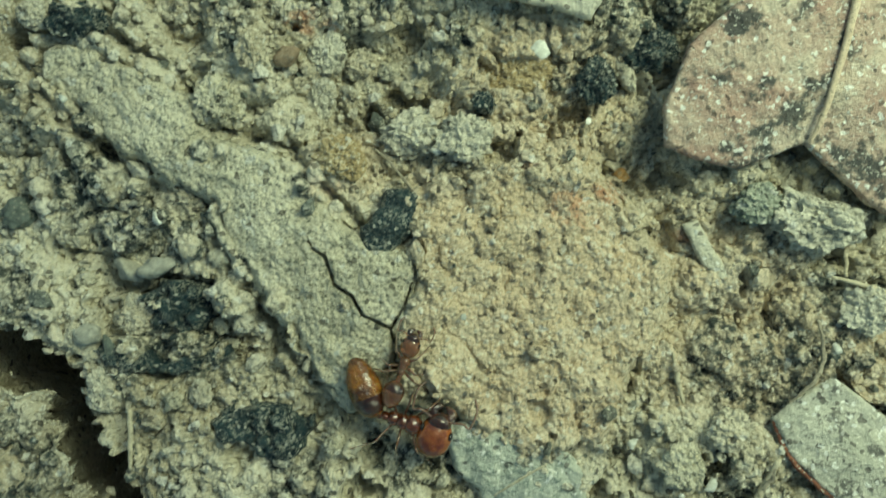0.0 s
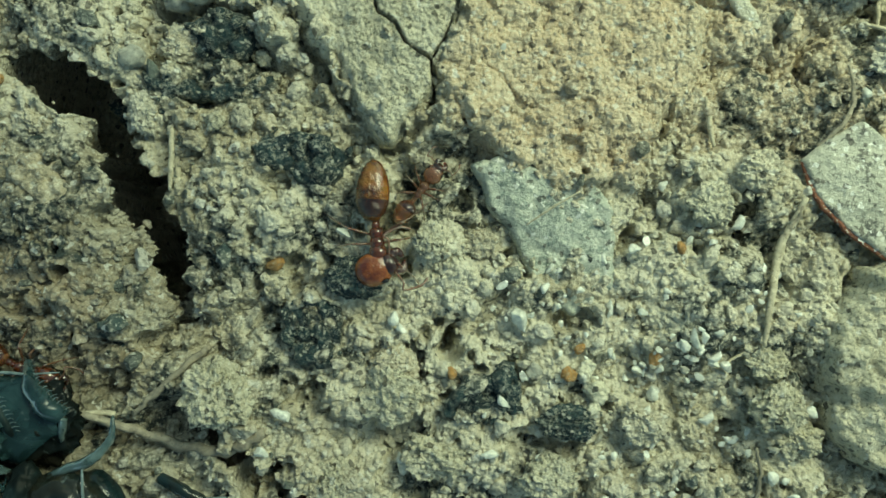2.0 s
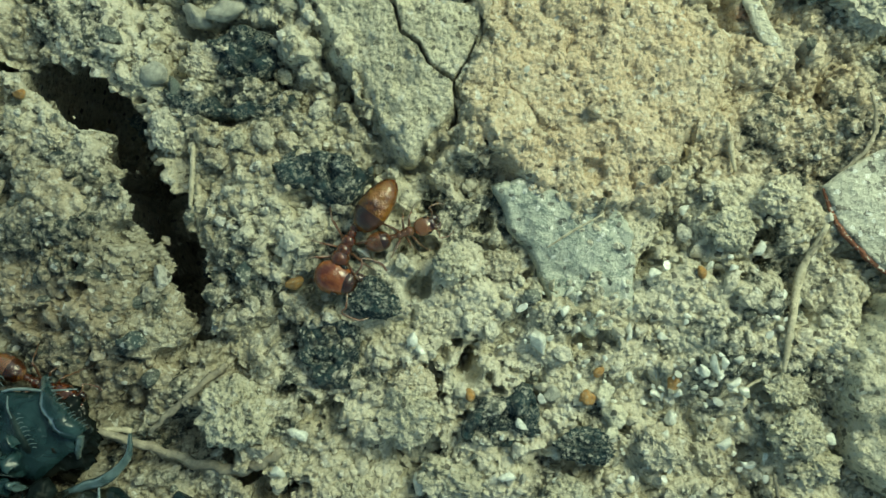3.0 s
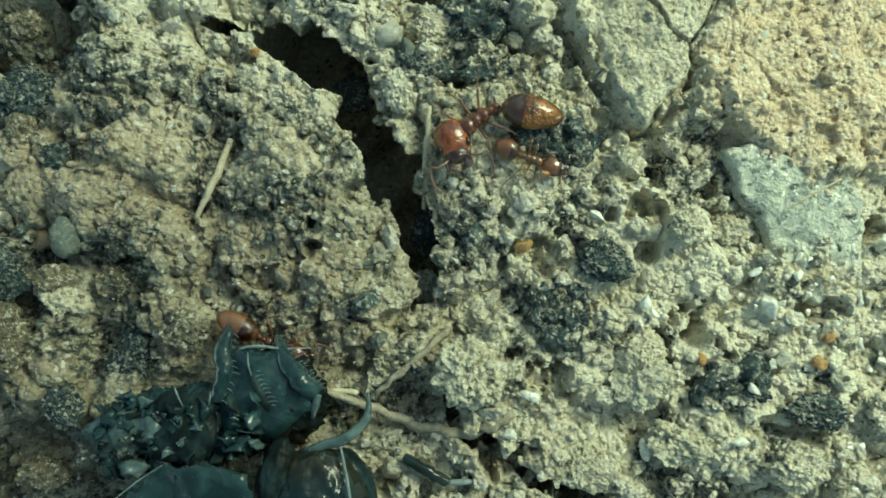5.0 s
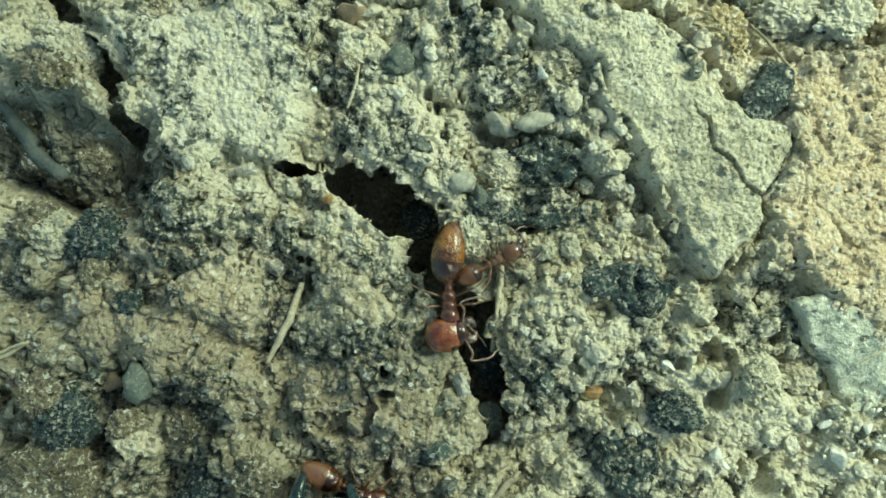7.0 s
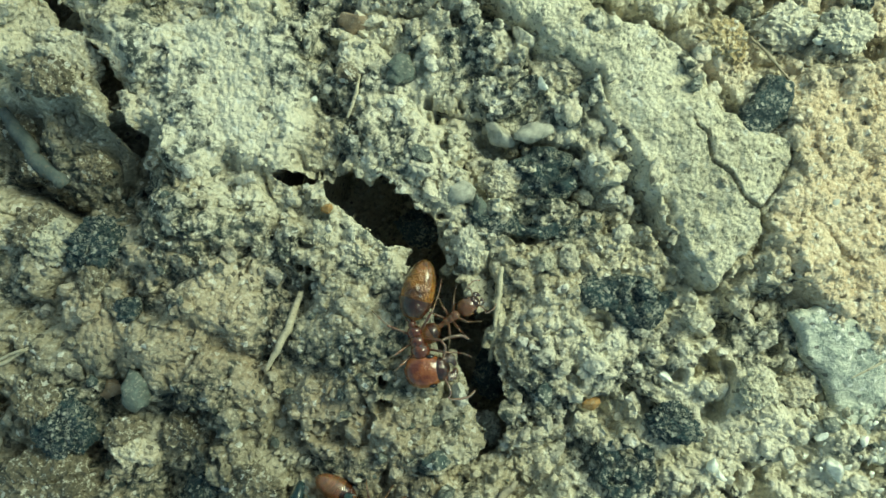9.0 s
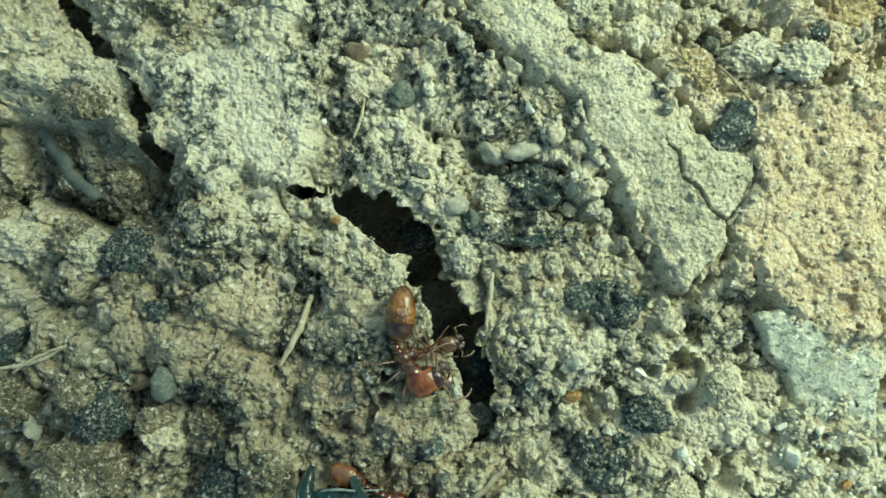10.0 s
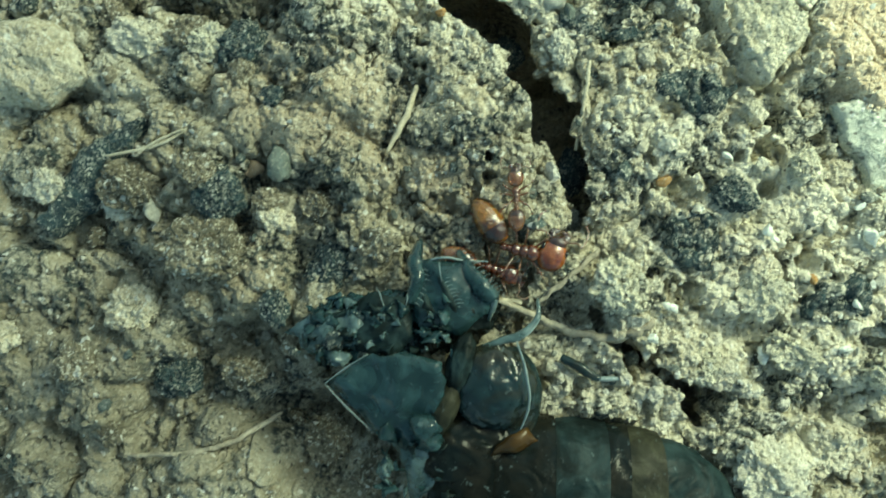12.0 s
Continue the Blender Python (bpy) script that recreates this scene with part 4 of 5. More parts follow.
pebble(-24.94, -11.33, 0.54, 0.41, RUST_STONE, "pinkish brown pebble between clods")
pebble(-28.95, -13.50, 0.33, 0.57, GREY_STONE, "pale upright stone chip", 20)
clod(-17.59, -5.07, 0.33, 0.46, CLAY, 35, "pale soil clod by the crack")
pebble(1.25, -12.03, 0.27, 0.50, QUARTZ, "cream stone chip on soil", 25)
pebble(0.85, -15.16, 0.27, 0.41, GREY_STONE, "clear grey pebble on charcoal", -15, z=0.6)
pebble(1.84, -13.87, 0.33, 0.31, GREY_STONE, "grey round pebble among crumbs")
pebble(2.81, 6.19, 0.32, 0.30, QUARTZ, "white round dot on the ochre clod", tall=0.3, z=2.2)

WHITE = [(5.56, -9.14, 13, 11), (5.20, -9.40, 10, 10), (6.19, -14.53, 14, 12), (8.03, -13.11, 10, 13), (8.62, -13.50, 15, 10), (7.71, -13.85, 14, 9),
         (7.24, -12.38, 16, 9), (11.66, -14.98, 13, 12), (8.09, -15.43, 13, 14), (2.31, -15.51, 10, 8), (1.43, -14.01, 11, 10), (-2.63, -17.48, 15, 14), (-6.91, -15.77, 10, 15),
         (3.37, -10.92, 10, 8), (2.13, -10.88, 12, 8), (6.74, -12.69, 9, 9), (6.16, -16.19, 12, 12), (10.22, -17.27, 12, 14), (10.97, -17.82, 13, 14), (0.40, -16.84, 18, 8)]
WHITE_MORE = [(9.14, -11.32, 10, 10), (6.26, -7.10, 9, 9), (-3.15, -12.12, 13, 12), (-2.93, -12.50, 9, 11), (-13.31, 4.87, 9, 8), (4.62, 4.14, 9, 9), (-10.27, 0.78, 12, 9), (-0.70, 3.11, 10, 8),
              (8.76, -8.42, 13, 14), (13.03, -3.63, 10, 10), (0.31, -2.57, 8, 8), (-7.67, -17.06, 9, 15), (-7.17, -15.69, 9, 12), (-2.78, -17.31, 14, 12), (0.83, -15.02, 10, 14),
              (0.61, -10.84, 18, 9), (-5.05, -9.21, 12, 8), (-18.35, -0.37, 7, 7), (5.61, -15.49, 17, 8), (8.78, -14.80, 8, 9), (5.85, -15.21, 20, 9), (6.13, -15.53, 9, 15), (6.88, -12.60, 12, 10), (7.99, -12.19, 9, 8), (7.50, -12.37, 12, 8), (5.91, -16.66, 9, 9)]
for x, y, w, h in WHITE + WHITE_MORE:
    stone("sand_grain", "white angular quartz sand grain", "sand grain", x, y, w * 0.025, h * 0.025, QUARTZ, 40 * x, 0.7, 0.0, 2, 0.46, 2.0, "sand grains")
rng = np.random.default_rng(23)
for k in range(190):
    a, d = rng.uniform(0, 6.28), 6.5 * rng.random() ** 0.8
    x, y = 6.36, -13.49
    x, y, w = x + 1.25 * d * math.cos(a), y + 0.75 * d * math.sin(a), rng.uniform(0.09, 0.24)
    stone("sand_grain", "tiny pale angular sand grain", "sand grain", x, y, w, w * rng.uniform(0.6, 1.0), (QUARTZ, QUARTZ, GREY_STONE)[k % 3], 360 * rng.random(), 0.6, 0.1, 2, 0.46, 2.0, "sand grains")
for x, y, w, h in ((-7.53, -10.44, 17, 13), (6.80, -9.30, 9, 12), (6.10, -13.29, 15, 12), (3.08, -13.93, 14, 14), (3.45, -13.02, 12, 10), (-17.51, -4.23, 11, 10), (-1.09, -14.05, 10, 12)):
    stone("sand_grain", "orange sand grain on soil", "sand grain", x, y, w * 0.0205, h * 0.0205, AMBER_GRAIN, 30, 0.85, 0.12, 3, 0.3, 1.2, "sand grains")
for x, y, w, h in ((3.69, -13.80, 20, 18), (4.03, -14.51, 24, 26), (3.95, -15.14, 16, 12)):
    stone("white_crumb", "chalky white crumb on soil", "crumb", x, y, w * 0.0205, h * 0.0205, CHALK, 50 * x, 0.8, 0.15, 3, 0.9, 0.6, "white crumbs")


# ---- straws, roots and sticks ----
def straw(name, label, category, points, radii, mat=STRAW, lift=0.15, bend=0.12, sides=8, group=""):
    line = [(x, y, ground_z(x, y) + lift + up) for x, y, up in points]
    mean = np.mean([p[2] for p in line])
    line = [(x, y, max(0.5 * (z + mean), mean - 0.4)) for x, y, z in line]
    return tagged(new(name, tube_mesh(name, line, radii, mat, sides, bend, len(points))), label, category, group)


for ends, radii in (([(-18.26, -7.27, 0.2), (-18.69, -8.86, 0.2), (-19.30, -10.26, 0.1)], (0.10, 0.15, 0.06)),
                    ([(-11.13, -6.07, 0.2), (-11.15, -7.63, 0.3), (-11.22, -9.29, 0.2)], (0.10, 0.12, 0.08)),
                    ([(-16.77, 0.66, 0.1), (-16.87, -0.19, 0.1), (-17.10, -0.93, 0.1)], (0.05, 0.07, 0.04)),
                    ([(12.91, -1.23, 0.4), (14.11, -1.57, 0.5), (15.70, -2.03, 0.5)], (0.05, 0.10, 0.10)),
                    ([(13.64, -0.27, 0.3), (13.59, -1.27, 0.3)], (0.08, 0.07)),
                    ([(7.63, -3.89, 0.1), (7.79, -4.79, 0.15), (7.99, -5.66, 0.1)], (0.05, 0.10, 0.06)),):
    straw("straw", "short pale dry straw bit", "straw", ends, radii, group="straw bits")
for ends, radii in (([(10.98, -7.38, 0.3), (10.32, -9.21, 0.35), (9.95, -10.87, 0.3), (9.78, -12.63, 0.2)], (0.09, 0.16, 0.14, 0.07)),
                    ([(8.71, -13.29, 0.2), (9.21, -12.96, 0.25), (9.65, -12.70, 0.2)], (0.05, 0.06, 0.05)),
                    ([(-11.19, -5.78, 0.3), (-11.21, -6.91, 0.3), (-11.26, -7.95, 0.2)], (0.08, 0.10, 0.06)),
                    ([(-14.67, -16.14, 0.3), (-13.86, -15.99, 0.3), (-13.13, -16.05, 0.2)], (0.10, 0.10, 0.10)),
                    ([(-32.74, -11.77, 0.2), (-29.08, -10.85, 0.2), (-27.58, -9.99, 0.2)], (0.03, 0.09, 0.05)),
                    ([(-29.74, -11.30, 0.2), (-28.84, -10.62, 0.2), (-27.70, -10.05, 0.2)], (0.05, 0.06, 0.05))):
    straw("straw", "short pale dry straw bit", "straw", ends, radii, group="straw bits")
for ends, radii in (([(-14.51, -16.01, 0.2), (-12.93, -16.33, 0.4), (-11.35, -17.01, 0.5), (-9.46, -17.29, 0.5), (-8.43, -16.88, 0.4), (-7.65, -16.43, 0.2)], (0.12, 0.18, 0.20, 0.22, 0.20, 0.22)),
                    ([(-12.42, -16.00, 0.4), (-11.64, -15.23, 0.4), (-10.67, -14.28, 0.3), (-9.89, -13.57, 0.2)], (0.10, 0.14, 0.12, 0.14)),
                    ([(-29.83, -24.14, 0.3), (-26.73, -23.72, 0.4), (-24.63, -22.94, 0.4), (-23.04, -21.85, 0.2)], (0.10, 0.14, 0.14, 0.08)),):
    straw("rootlet", "thin brown rootlet crusted with soil", "root", ends, [0.9 * r for r in radii], ROOT, bend=0.3, group="rootlets")
for ends, radii in (([(12.43, -2.67, 0.2), (12.57, -3.88, 0.3), (12.14, -4.88, 0.3), (11.45, -5.59, 0.2)], (0.05, 0.09, 0.08, 0.05)),
                    ([(10.96, -7.40, 0.3), (10.66, -8.21, 0.3), (10.17, -9.22, 0.2)], (0.06, 0.09, 0.06)),
                    ([(-2.82, 3.25, 0.2), (-2.11, 2.55, 0.3), (-1.30, 1.54, 0.1)], (0.04, 0.06, 0.03)),
                    ([(9.77, -16.25, 0.2), (9.91, -17.28, 0.2), (9.82, -18.53, 0.2)], (0.06, 0.08, 0.07))):
    straw("rootlet", "thin brown rootlet crusted with soil", "root", ends, [0.9 * r for r in radii], ROOT, bend=0.3, group="rootlets")
piece("charred_chip", "long dark charred bark chip", "charcoal", [(-29.90, -9.78), (-30.24, -10.88), (-31.28, -11.89), (-31.99, -13.40), (-33.20, -14.77), (-33.51, -14.26), (-32.68, -12.49), (-31.50, -10.81)],
      0.8, 1.5, CHAR, crown=0.3, edge=0.3, ragged=0.2, relief=0.3, grow=0.32)
straw("charred_stick", "dim blue-grey stick in low ground", "stick", [(-30.26, -1.41, 0.3), (-28.91, -3.09, 0.3), (-27.63, -4.06, 0.2)], (0.2, 0.32, 0.25), BLUE_STICK, bend=0.2)


# ---- the dead bluish insect ----
IX, IY = -14.51, -20.06


def local(px, py, z):
    """A place on the insect from its own drawing: 100 steps are 2.36 mm, y down."""
    return ((px - 850) * 0.0236, -(py - 700) * 0.0236, z)


def shell(name, cx, cy, cz, rx, ry, rz, turn, mat, parent, label="", rough=0.12, seed=0, detail=4):
    v, f = ball(detail, seed, rough, 0.9)
    x, y, z = local(cx, cy, cz)
    return part(name, mesh_of(name, v * (rx * 0.0236, ry * 0.0236, rz), f, mat), parent, label, pose(x * MM, y * MM, z * MM, 0, 0, turn))


def husk_plate(name, corners, zs, thick, mat, parent, label="", seed=0, crumple=0.16):
    """A curved torn plate spanned over its corners."""
    bm = bmesh.new()
    ring = [bm.verts.new(local(px, py, z)) for (px, py), z in zip(corners, zs)]
    mid = bm.verts.new(np.mean([v.co for v in ring], 0) + np.array((0, 0, 0.3)))
    for a, b in zip(ring, ring[1:] + ring[:1]):
        bm.faces.new((b, a, mid))
    bmesh.ops.subdivide_edges(bm, edges=bm.edges[:], cuts=3, use_grid_fill=True, smooth=0.5 if crumple > 0.1 else 0.0)
    bmesh.ops.triangulate(bm, faces=bm.faces[:])
    for v in bm.verts:
        v.co += Vector((noise.noise(v.co * 1.7 + Vector((seed, 0, 0))), noise.noise(v.co * 1.7 + Vector((0, seed, 5))), noise.noise(v.co * 1.3 + Vector((9, 0, seed))))) * crumple
    bmesh.ops.recalc_face_normals(bm, faces=bm.faces[:])
    low, high = np.min([v.co for v in bm.verts], 0) - thick, np.max([v.co for v in bm.verts], 0) + thick
    bmesh.ops.solidify(bm, geom=bm.faces[:], thickness=thick)
    for v in bm.verts:
        v.co = np.clip(v.co, low, high)
    for v in bm.verts:
        v.co *= MM
    for f in bm.faces:
        f.smooth = True
    me = bpy.data.meshes.new(name)
    bm.to_mesh(me)
    bm.free()
    me.materials.append(mat)
    return part(name, me, parent, label)


def limb(name, points, radii, mat, parent, label="", comb=0, side=1):
    """A leg along its line of joints; comb: how many bristles stand on its one side."""
    line = [local(*p) for p in points]
    leg = part(name, tube_mesh(name, line, radii, mat, 8, 0.06), parent, label)
    for k in range(comb):
        u = (k + 0.5) / comb * (len(line) - 1)
        i = min(int(u), len(line) - 2)
        a, b = np.array(line[i]), np.array(line[i + 1])
        p, d = a + (u - i) * (b - a), (b - a) / np.linalg.norm(b - a)
        n = np.array((-d[1] * side, d[0] * side, 0.25))
        r = float(np.interp(u / (len(line) - 1), np.linspace(0, 1, len(radii)), radii))
        p = p + n * r * 0.8
        part("bristle", tube_mesh("bristle", [p, p + n * 0.14, p + n * (0.24 + 0.05 * (k % 3)) + d * 0.08], (0.024, 0.018, 0.006), HUSK_EDGE, 5), leg)
    return leg


def belly_ring(a, b, mat, label, parent, seed):
    """One ring of the abdomen, a little wider at its hind rim where it overlaps the next."""
    v = []
    for u in np.linspace(a, b + 8, 10):
        c = np.clip((u - 1030) / 292, -1, 1)
        flare = 1 + 0.05 * (u - a) / (b - a)
        r = math.sqrt(max(0.0, 1 - abs(c) ** 2.6)) * flare
        for w in np.linspace(0, 2 * np.pi, 49)[:-1]:
            wob = 1 + 0.04 * noise.noise(Vector((u * 0.02, math.cos(w) * 2, math.sin(w) * 2 + seed)))
            v.append(((u - 850) * 0.0236, (-(872 - 700) - 8 * c) * 0.0236 + 3.35 * r * wob * math.cos(w), 0.3 + 2.2 * r * wob * math.sin(w)))
    f = [[i * 48 + j, i * 48 + (j + 1) % 48, (i + 1) * 48 + (j + 1) % 48, (i + 1) * 48 + j] for i in range(9) for j in range(48)]
    part("belly_ring", mesh_of("belly_ring", v, f, mat), parent, label)


def build_insect():
    bug = tagged(new("dead_insect"), "torn bluish grey dead insect with spiny legs", "insect")
    bug.matrix_basis = pose(IX * MM, IY * MM, 0.5 * MM)
    cuts = (770, 870, 972, 1062, 1098, 1160, 1235, 1330)
    rings = ((HUSK_BROWN, "dark brown belly ring"), (HUSK_BROWN, "dark brown belly ring"), (HUSK_CLOUDY, "cloudy bluish belly ring"), (HUSK_BROWN, "dark belly ring"),
             (HUSK_OLIVE, "olive brown belly ring"), (HUSK_CLOUDY, "cloudy bluish belly ring"), (HUSK_CLOUDY, "cloudy bluish belly tip"))
    for k, (a, b) in enumerate(zip(cuts, cuts[1:])):
        belly_ring(a, b, *rings[k], bug, k)
    shell("thorax", 868, 672, 1.5, 70, 74, 1.1, 5, HUSK, bug, "glossy domed dark thorax", 0.22, 2, 5)
    shell("thorax_flank", 905, 690, 1.0, 48, 84, 0.9, 4, HUSK, bug, "", 0.1, 7)
    shell("waist", 830, 790, 1.0, 95, 74, 1.1, 0, HUSK_BROWN, bug, "dark brown waist", 0.35, 3, 5)
    shell("lobe", 786, 715, 1.9, 22, 46, 0.7, -16, HUSK_OLIVE, bug, "pale olive lobe", 0.3, 4)
    shell("lobe", 808, 640, 1.7, 24, 50, 0.7, -12, HUSK_CLOUDY, bug, "", 0.5, 8)
    husk_plate("amber_patch", [(868, 782), (892, 745), (925, 733), (945, 748), (915, 775)], (2.1, 2.3, 2.3, 2.25, 2.2), 0.06, HUSK_AMBER, bug, "amber brown patch", 4)
    shell("head", 785, 545, 0.5, 76, 78, 0.9, 0, HUSK_BROWN, bug, "dark crumpled head", 0.7, 5, 5)
    shell("cheek", 690, 590, 0.6, 58, 62, 0.9, 20, HUSK_TEAL, bug, "smooth bluish cheek", 0.35, 6, 5)
    shell("jaw", 640, 585, 0.4, 70, 45, 0.7, 10, HUSK_TEAL, bug, "crumpled torn jaw", 0.9, 9, 5)
    shield = husk_plate("neck_shield", [(584, 688), (655, 632), (715, 626), (775, 634), (785, 690), (765, 760), (725, 790), (672, 762)], (1.7, 2.0, 2.3, 2.4, 2.4, 2.1, 1.8, 1.7), 0.08, HUSK_TEAL, bug,
                        "bluish triangular neck shield", 1, 0.3)
    limb("rim", [(582, 690, 1.75), (615, 660, 1.95), (652, 632, 2.05)], (0.02, 0.03, 0.015), HUSK_EDGE, shield, "pale shield rim")
    limb("rim", [(582, 690, 1.75), (625, 728, 1.75), (668, 762, 1.75)], (0.02, 0.035, 0.02), HUSK_EDGE, shield, "pale shield rim")
    husk_plate("torn_skin", [(672, 755), (735, 748), (790, 770), (792, 850), (745, 882), (722, 810)], (1.6, 1.9, 1.9, 1.6, 1.1, 1.4), 0.07, HUSK_PALE, bug, "pale bluish torn skin", 2, 0.25)
    # added plate that stands in for a blue highlight on the body
    husk_plate("torn_skin", [(735, 735), (772, 725), (800, 760), (770, 790), (742, 775)], (2.3, 2.4, 2.3, 2.1, 2.2), 0.05, HUSK_TEAL, bug, "bluish plate put in for a highlight", 7, 0.5)
    husk_plate("torn_wing", [(505, 612), (545, 575), (600, 560), (640, 590), (625, 630), (560, 655)], (0.7, 1.0, 1.3, 1.4, 1.3, 0.8), 0.05, HUSK_PALE, bug, "crumpled pale bluish wing", 3, 0.4)
    husk_plate("torn_wing", [(610, 560), (655, 530), (705, 540), (725, 600), (690, 640), (630, 630)], (1.2, 1.4, 1.6, 1.8, 1.7, 1.5), 0.06, HUSK_CLOUDY, bug, "cloudy grey wing", 4, 0.25)
    rng = np.random.default_rng(5)
    for k in range(34):
        px, py = rng.uniform(520, 700), rng.uniform(548, 650)
        if px + py < 1130:
            px += 90
        r = rng.uniform(8, 22)
        shell("crust", px, py, 0.8 + 0.6 * rng.random(), r, r * rng.uniform(0.5, 1.0), r * 0.02, 360 * rng.random(), (HUSK_CRUST, HUSK_TEAL, HUSK_PALE, HUSK_TEAL)[k % 4], bug, "", 1.3, k, 3)
    for k in range(84):
        u = rng.random()
        px, py = (rng.uniform(520, 700), rng.uniform(545, 660)) if u < 0.62 else (rng.uniform(700, 860), rng.uniform(520, 630)) if u < 0.8 else (rng.uniform(690, 800), rng.uniform(760, 880))
        if px + py < 1130:
            px += 110
        r, n = rng.uniform(8, 26), rng.integers(4, 7)
        turns = np.sort(rng.uniform(0, 6.28, n))
        corners = [(px + r * rng.uniform(0.4, 1.2) * math.cos(a), py + r * rng.uniform(0.3, 1.0) * math.sin(a)) for a in turns]
        lift = 1.0 + 0.9 * math.exp(-((px - 780) / 160) ** 2)
        husk_plate("torn_skin", corners, [lift + rng.uniform(-0.5, 0.5) for _ in range(n)], 0.04, (HUSK_TEAL, HUSK_PALE, HUSK_TEAL, HUSK_CLOUDY)[k % 4], bug, "", k + 10, 0.25)
    husk_plate("face_plate", [(716, 475), (752, 464), (800, 462), (838, 505), (852, 545), (805, 590), (735, 585), (712, 525)], (1.25, 1.45, 1.35, 1.45, 1.4, 1.6, 1.7, 1.4), 0.06, HUSK_TEAL, bug, "fan-shaped bluish face plate", 12, 0.25)
    limb("foreleg", [(722, 436, 0.8), (716, 470, 1.2), (722, 505, 1.4), (712, 545, 1.4)], (0.12, 0.34, 0.32, 0.24), HUSK_TEAL, bug, "spiny dark foreleg", 13, 1)
    limb("foreleg", [(790, 448, 0.8), (806, 476, 1.3), (832, 505, 1.5), (856, 525, 1.3)], (0.12, 0.30, 0.42, 0.34), HUSK_TEAL, bug, "spiny dark foreleg", 13, 1)
    limb("foreleg", [(858, 525, 1.4), (855, 545, 1.3), (850, 562, 1.1)], (0.16, 0.13, 0.08), HUSK_PALE, bug, "pale tip of a bent leg")
    limb("feeler_comb", [(757, 492, 1.5), (772, 515, 1.7), (785, 538, 1.7), (796, 560, 1.5)], (0.08, 0.14, 0.15, 0.1), HUSK_CLOUDY, bug, "", 12, 1)
    limb("mouthpart", [(728, 474, 1.2), (752, 464, 1.5), (775, 461, 1.5), (800, 464, 1.3), (842, 462, 1.0)], (0.04, 0.055, 0.06, 0.05, 0.02), HUSK_EDGE, bug, "pale thin curved mouthpart")
    limb("middle_leg", [(930, 518, 1.4), (931, 552, 1.6), (905, 580, 1.8), (868, 596, 1.7), (838, 615, 1.5)], (0.05, 0.14, 0.19, 0.16, 0.18), HUSK_PALE, bug, "pale bluish bent leg")
    limb("middle_leg", [(898, 592, 1.9), (914, 636, 2.5), (924, 690, 2.5), (914, 738, 2.2)], (0.04, 0.06, 0.06, 0.04), HUSK_EDGE, bug, "thin pale leg over the thorax")
    limb("hind_leg", [(985, 620, 0.4), (1020, 635, 0.55), (1052, 652, 0.5)], (0.20, 0.25, 0.20), HUSK, bug, "dark leg lying on the soil")
    limb("hind_leg", [(1050, 652, 0.5), (1078, 650, 0.4), (1110, 648, 0.3)], (0.10, 0.12, 0.05), HUSK_EDGE, bug, "pale foot of the leg")
    for line in ([(655, 522, 1.7), (663, 532, 1.9), (670, 552, 1.7)], [(708, 528, 1.7), (709, 538, 1.8), (707, 548, 1.7)], [(757, 470, 1.7), (760, 486, 1.8), (764, 502, 1.7)]):
        limb("hair", line, (0.015, 0.035, 0.02), HUSK_EDGE, bug, "pale glossy hair")


build_insect()


# ---- ants ----
def ellipsoid(name, rx, ry, rz, mat, pinch=0.0, detail=4, x0=0.0):
    v, f = ball(detail)
    v = v * (rx, ry, rz)
    v[:, 1:] *= (1 - pinch * v[:, :1] / rx)
    v[:, 0] += x0
    return mesh_of(name, v, f, mat)


def ant_leg(side, root, reach, back, k):
    """Hip to foot, knee raised, in the ant's space; the foot is below the body."""
    hip = np.array((0, 0, 0.0))
    knee = np.array((back * 0.45, side * reach * 0.5, 0.35))
    ankle = np.array((back * 0.9, side * reach * 0.85, -root * 0.7))
    foot = np.array((back * 1.25, side * reach * 1.05, -root))
    return tube_mesh("leg", [hip, knee * 0.7, knee, ankle, foot], (0.042, 0.046, 0.033, 0.022, 0.010), ANT_LEG, 7)


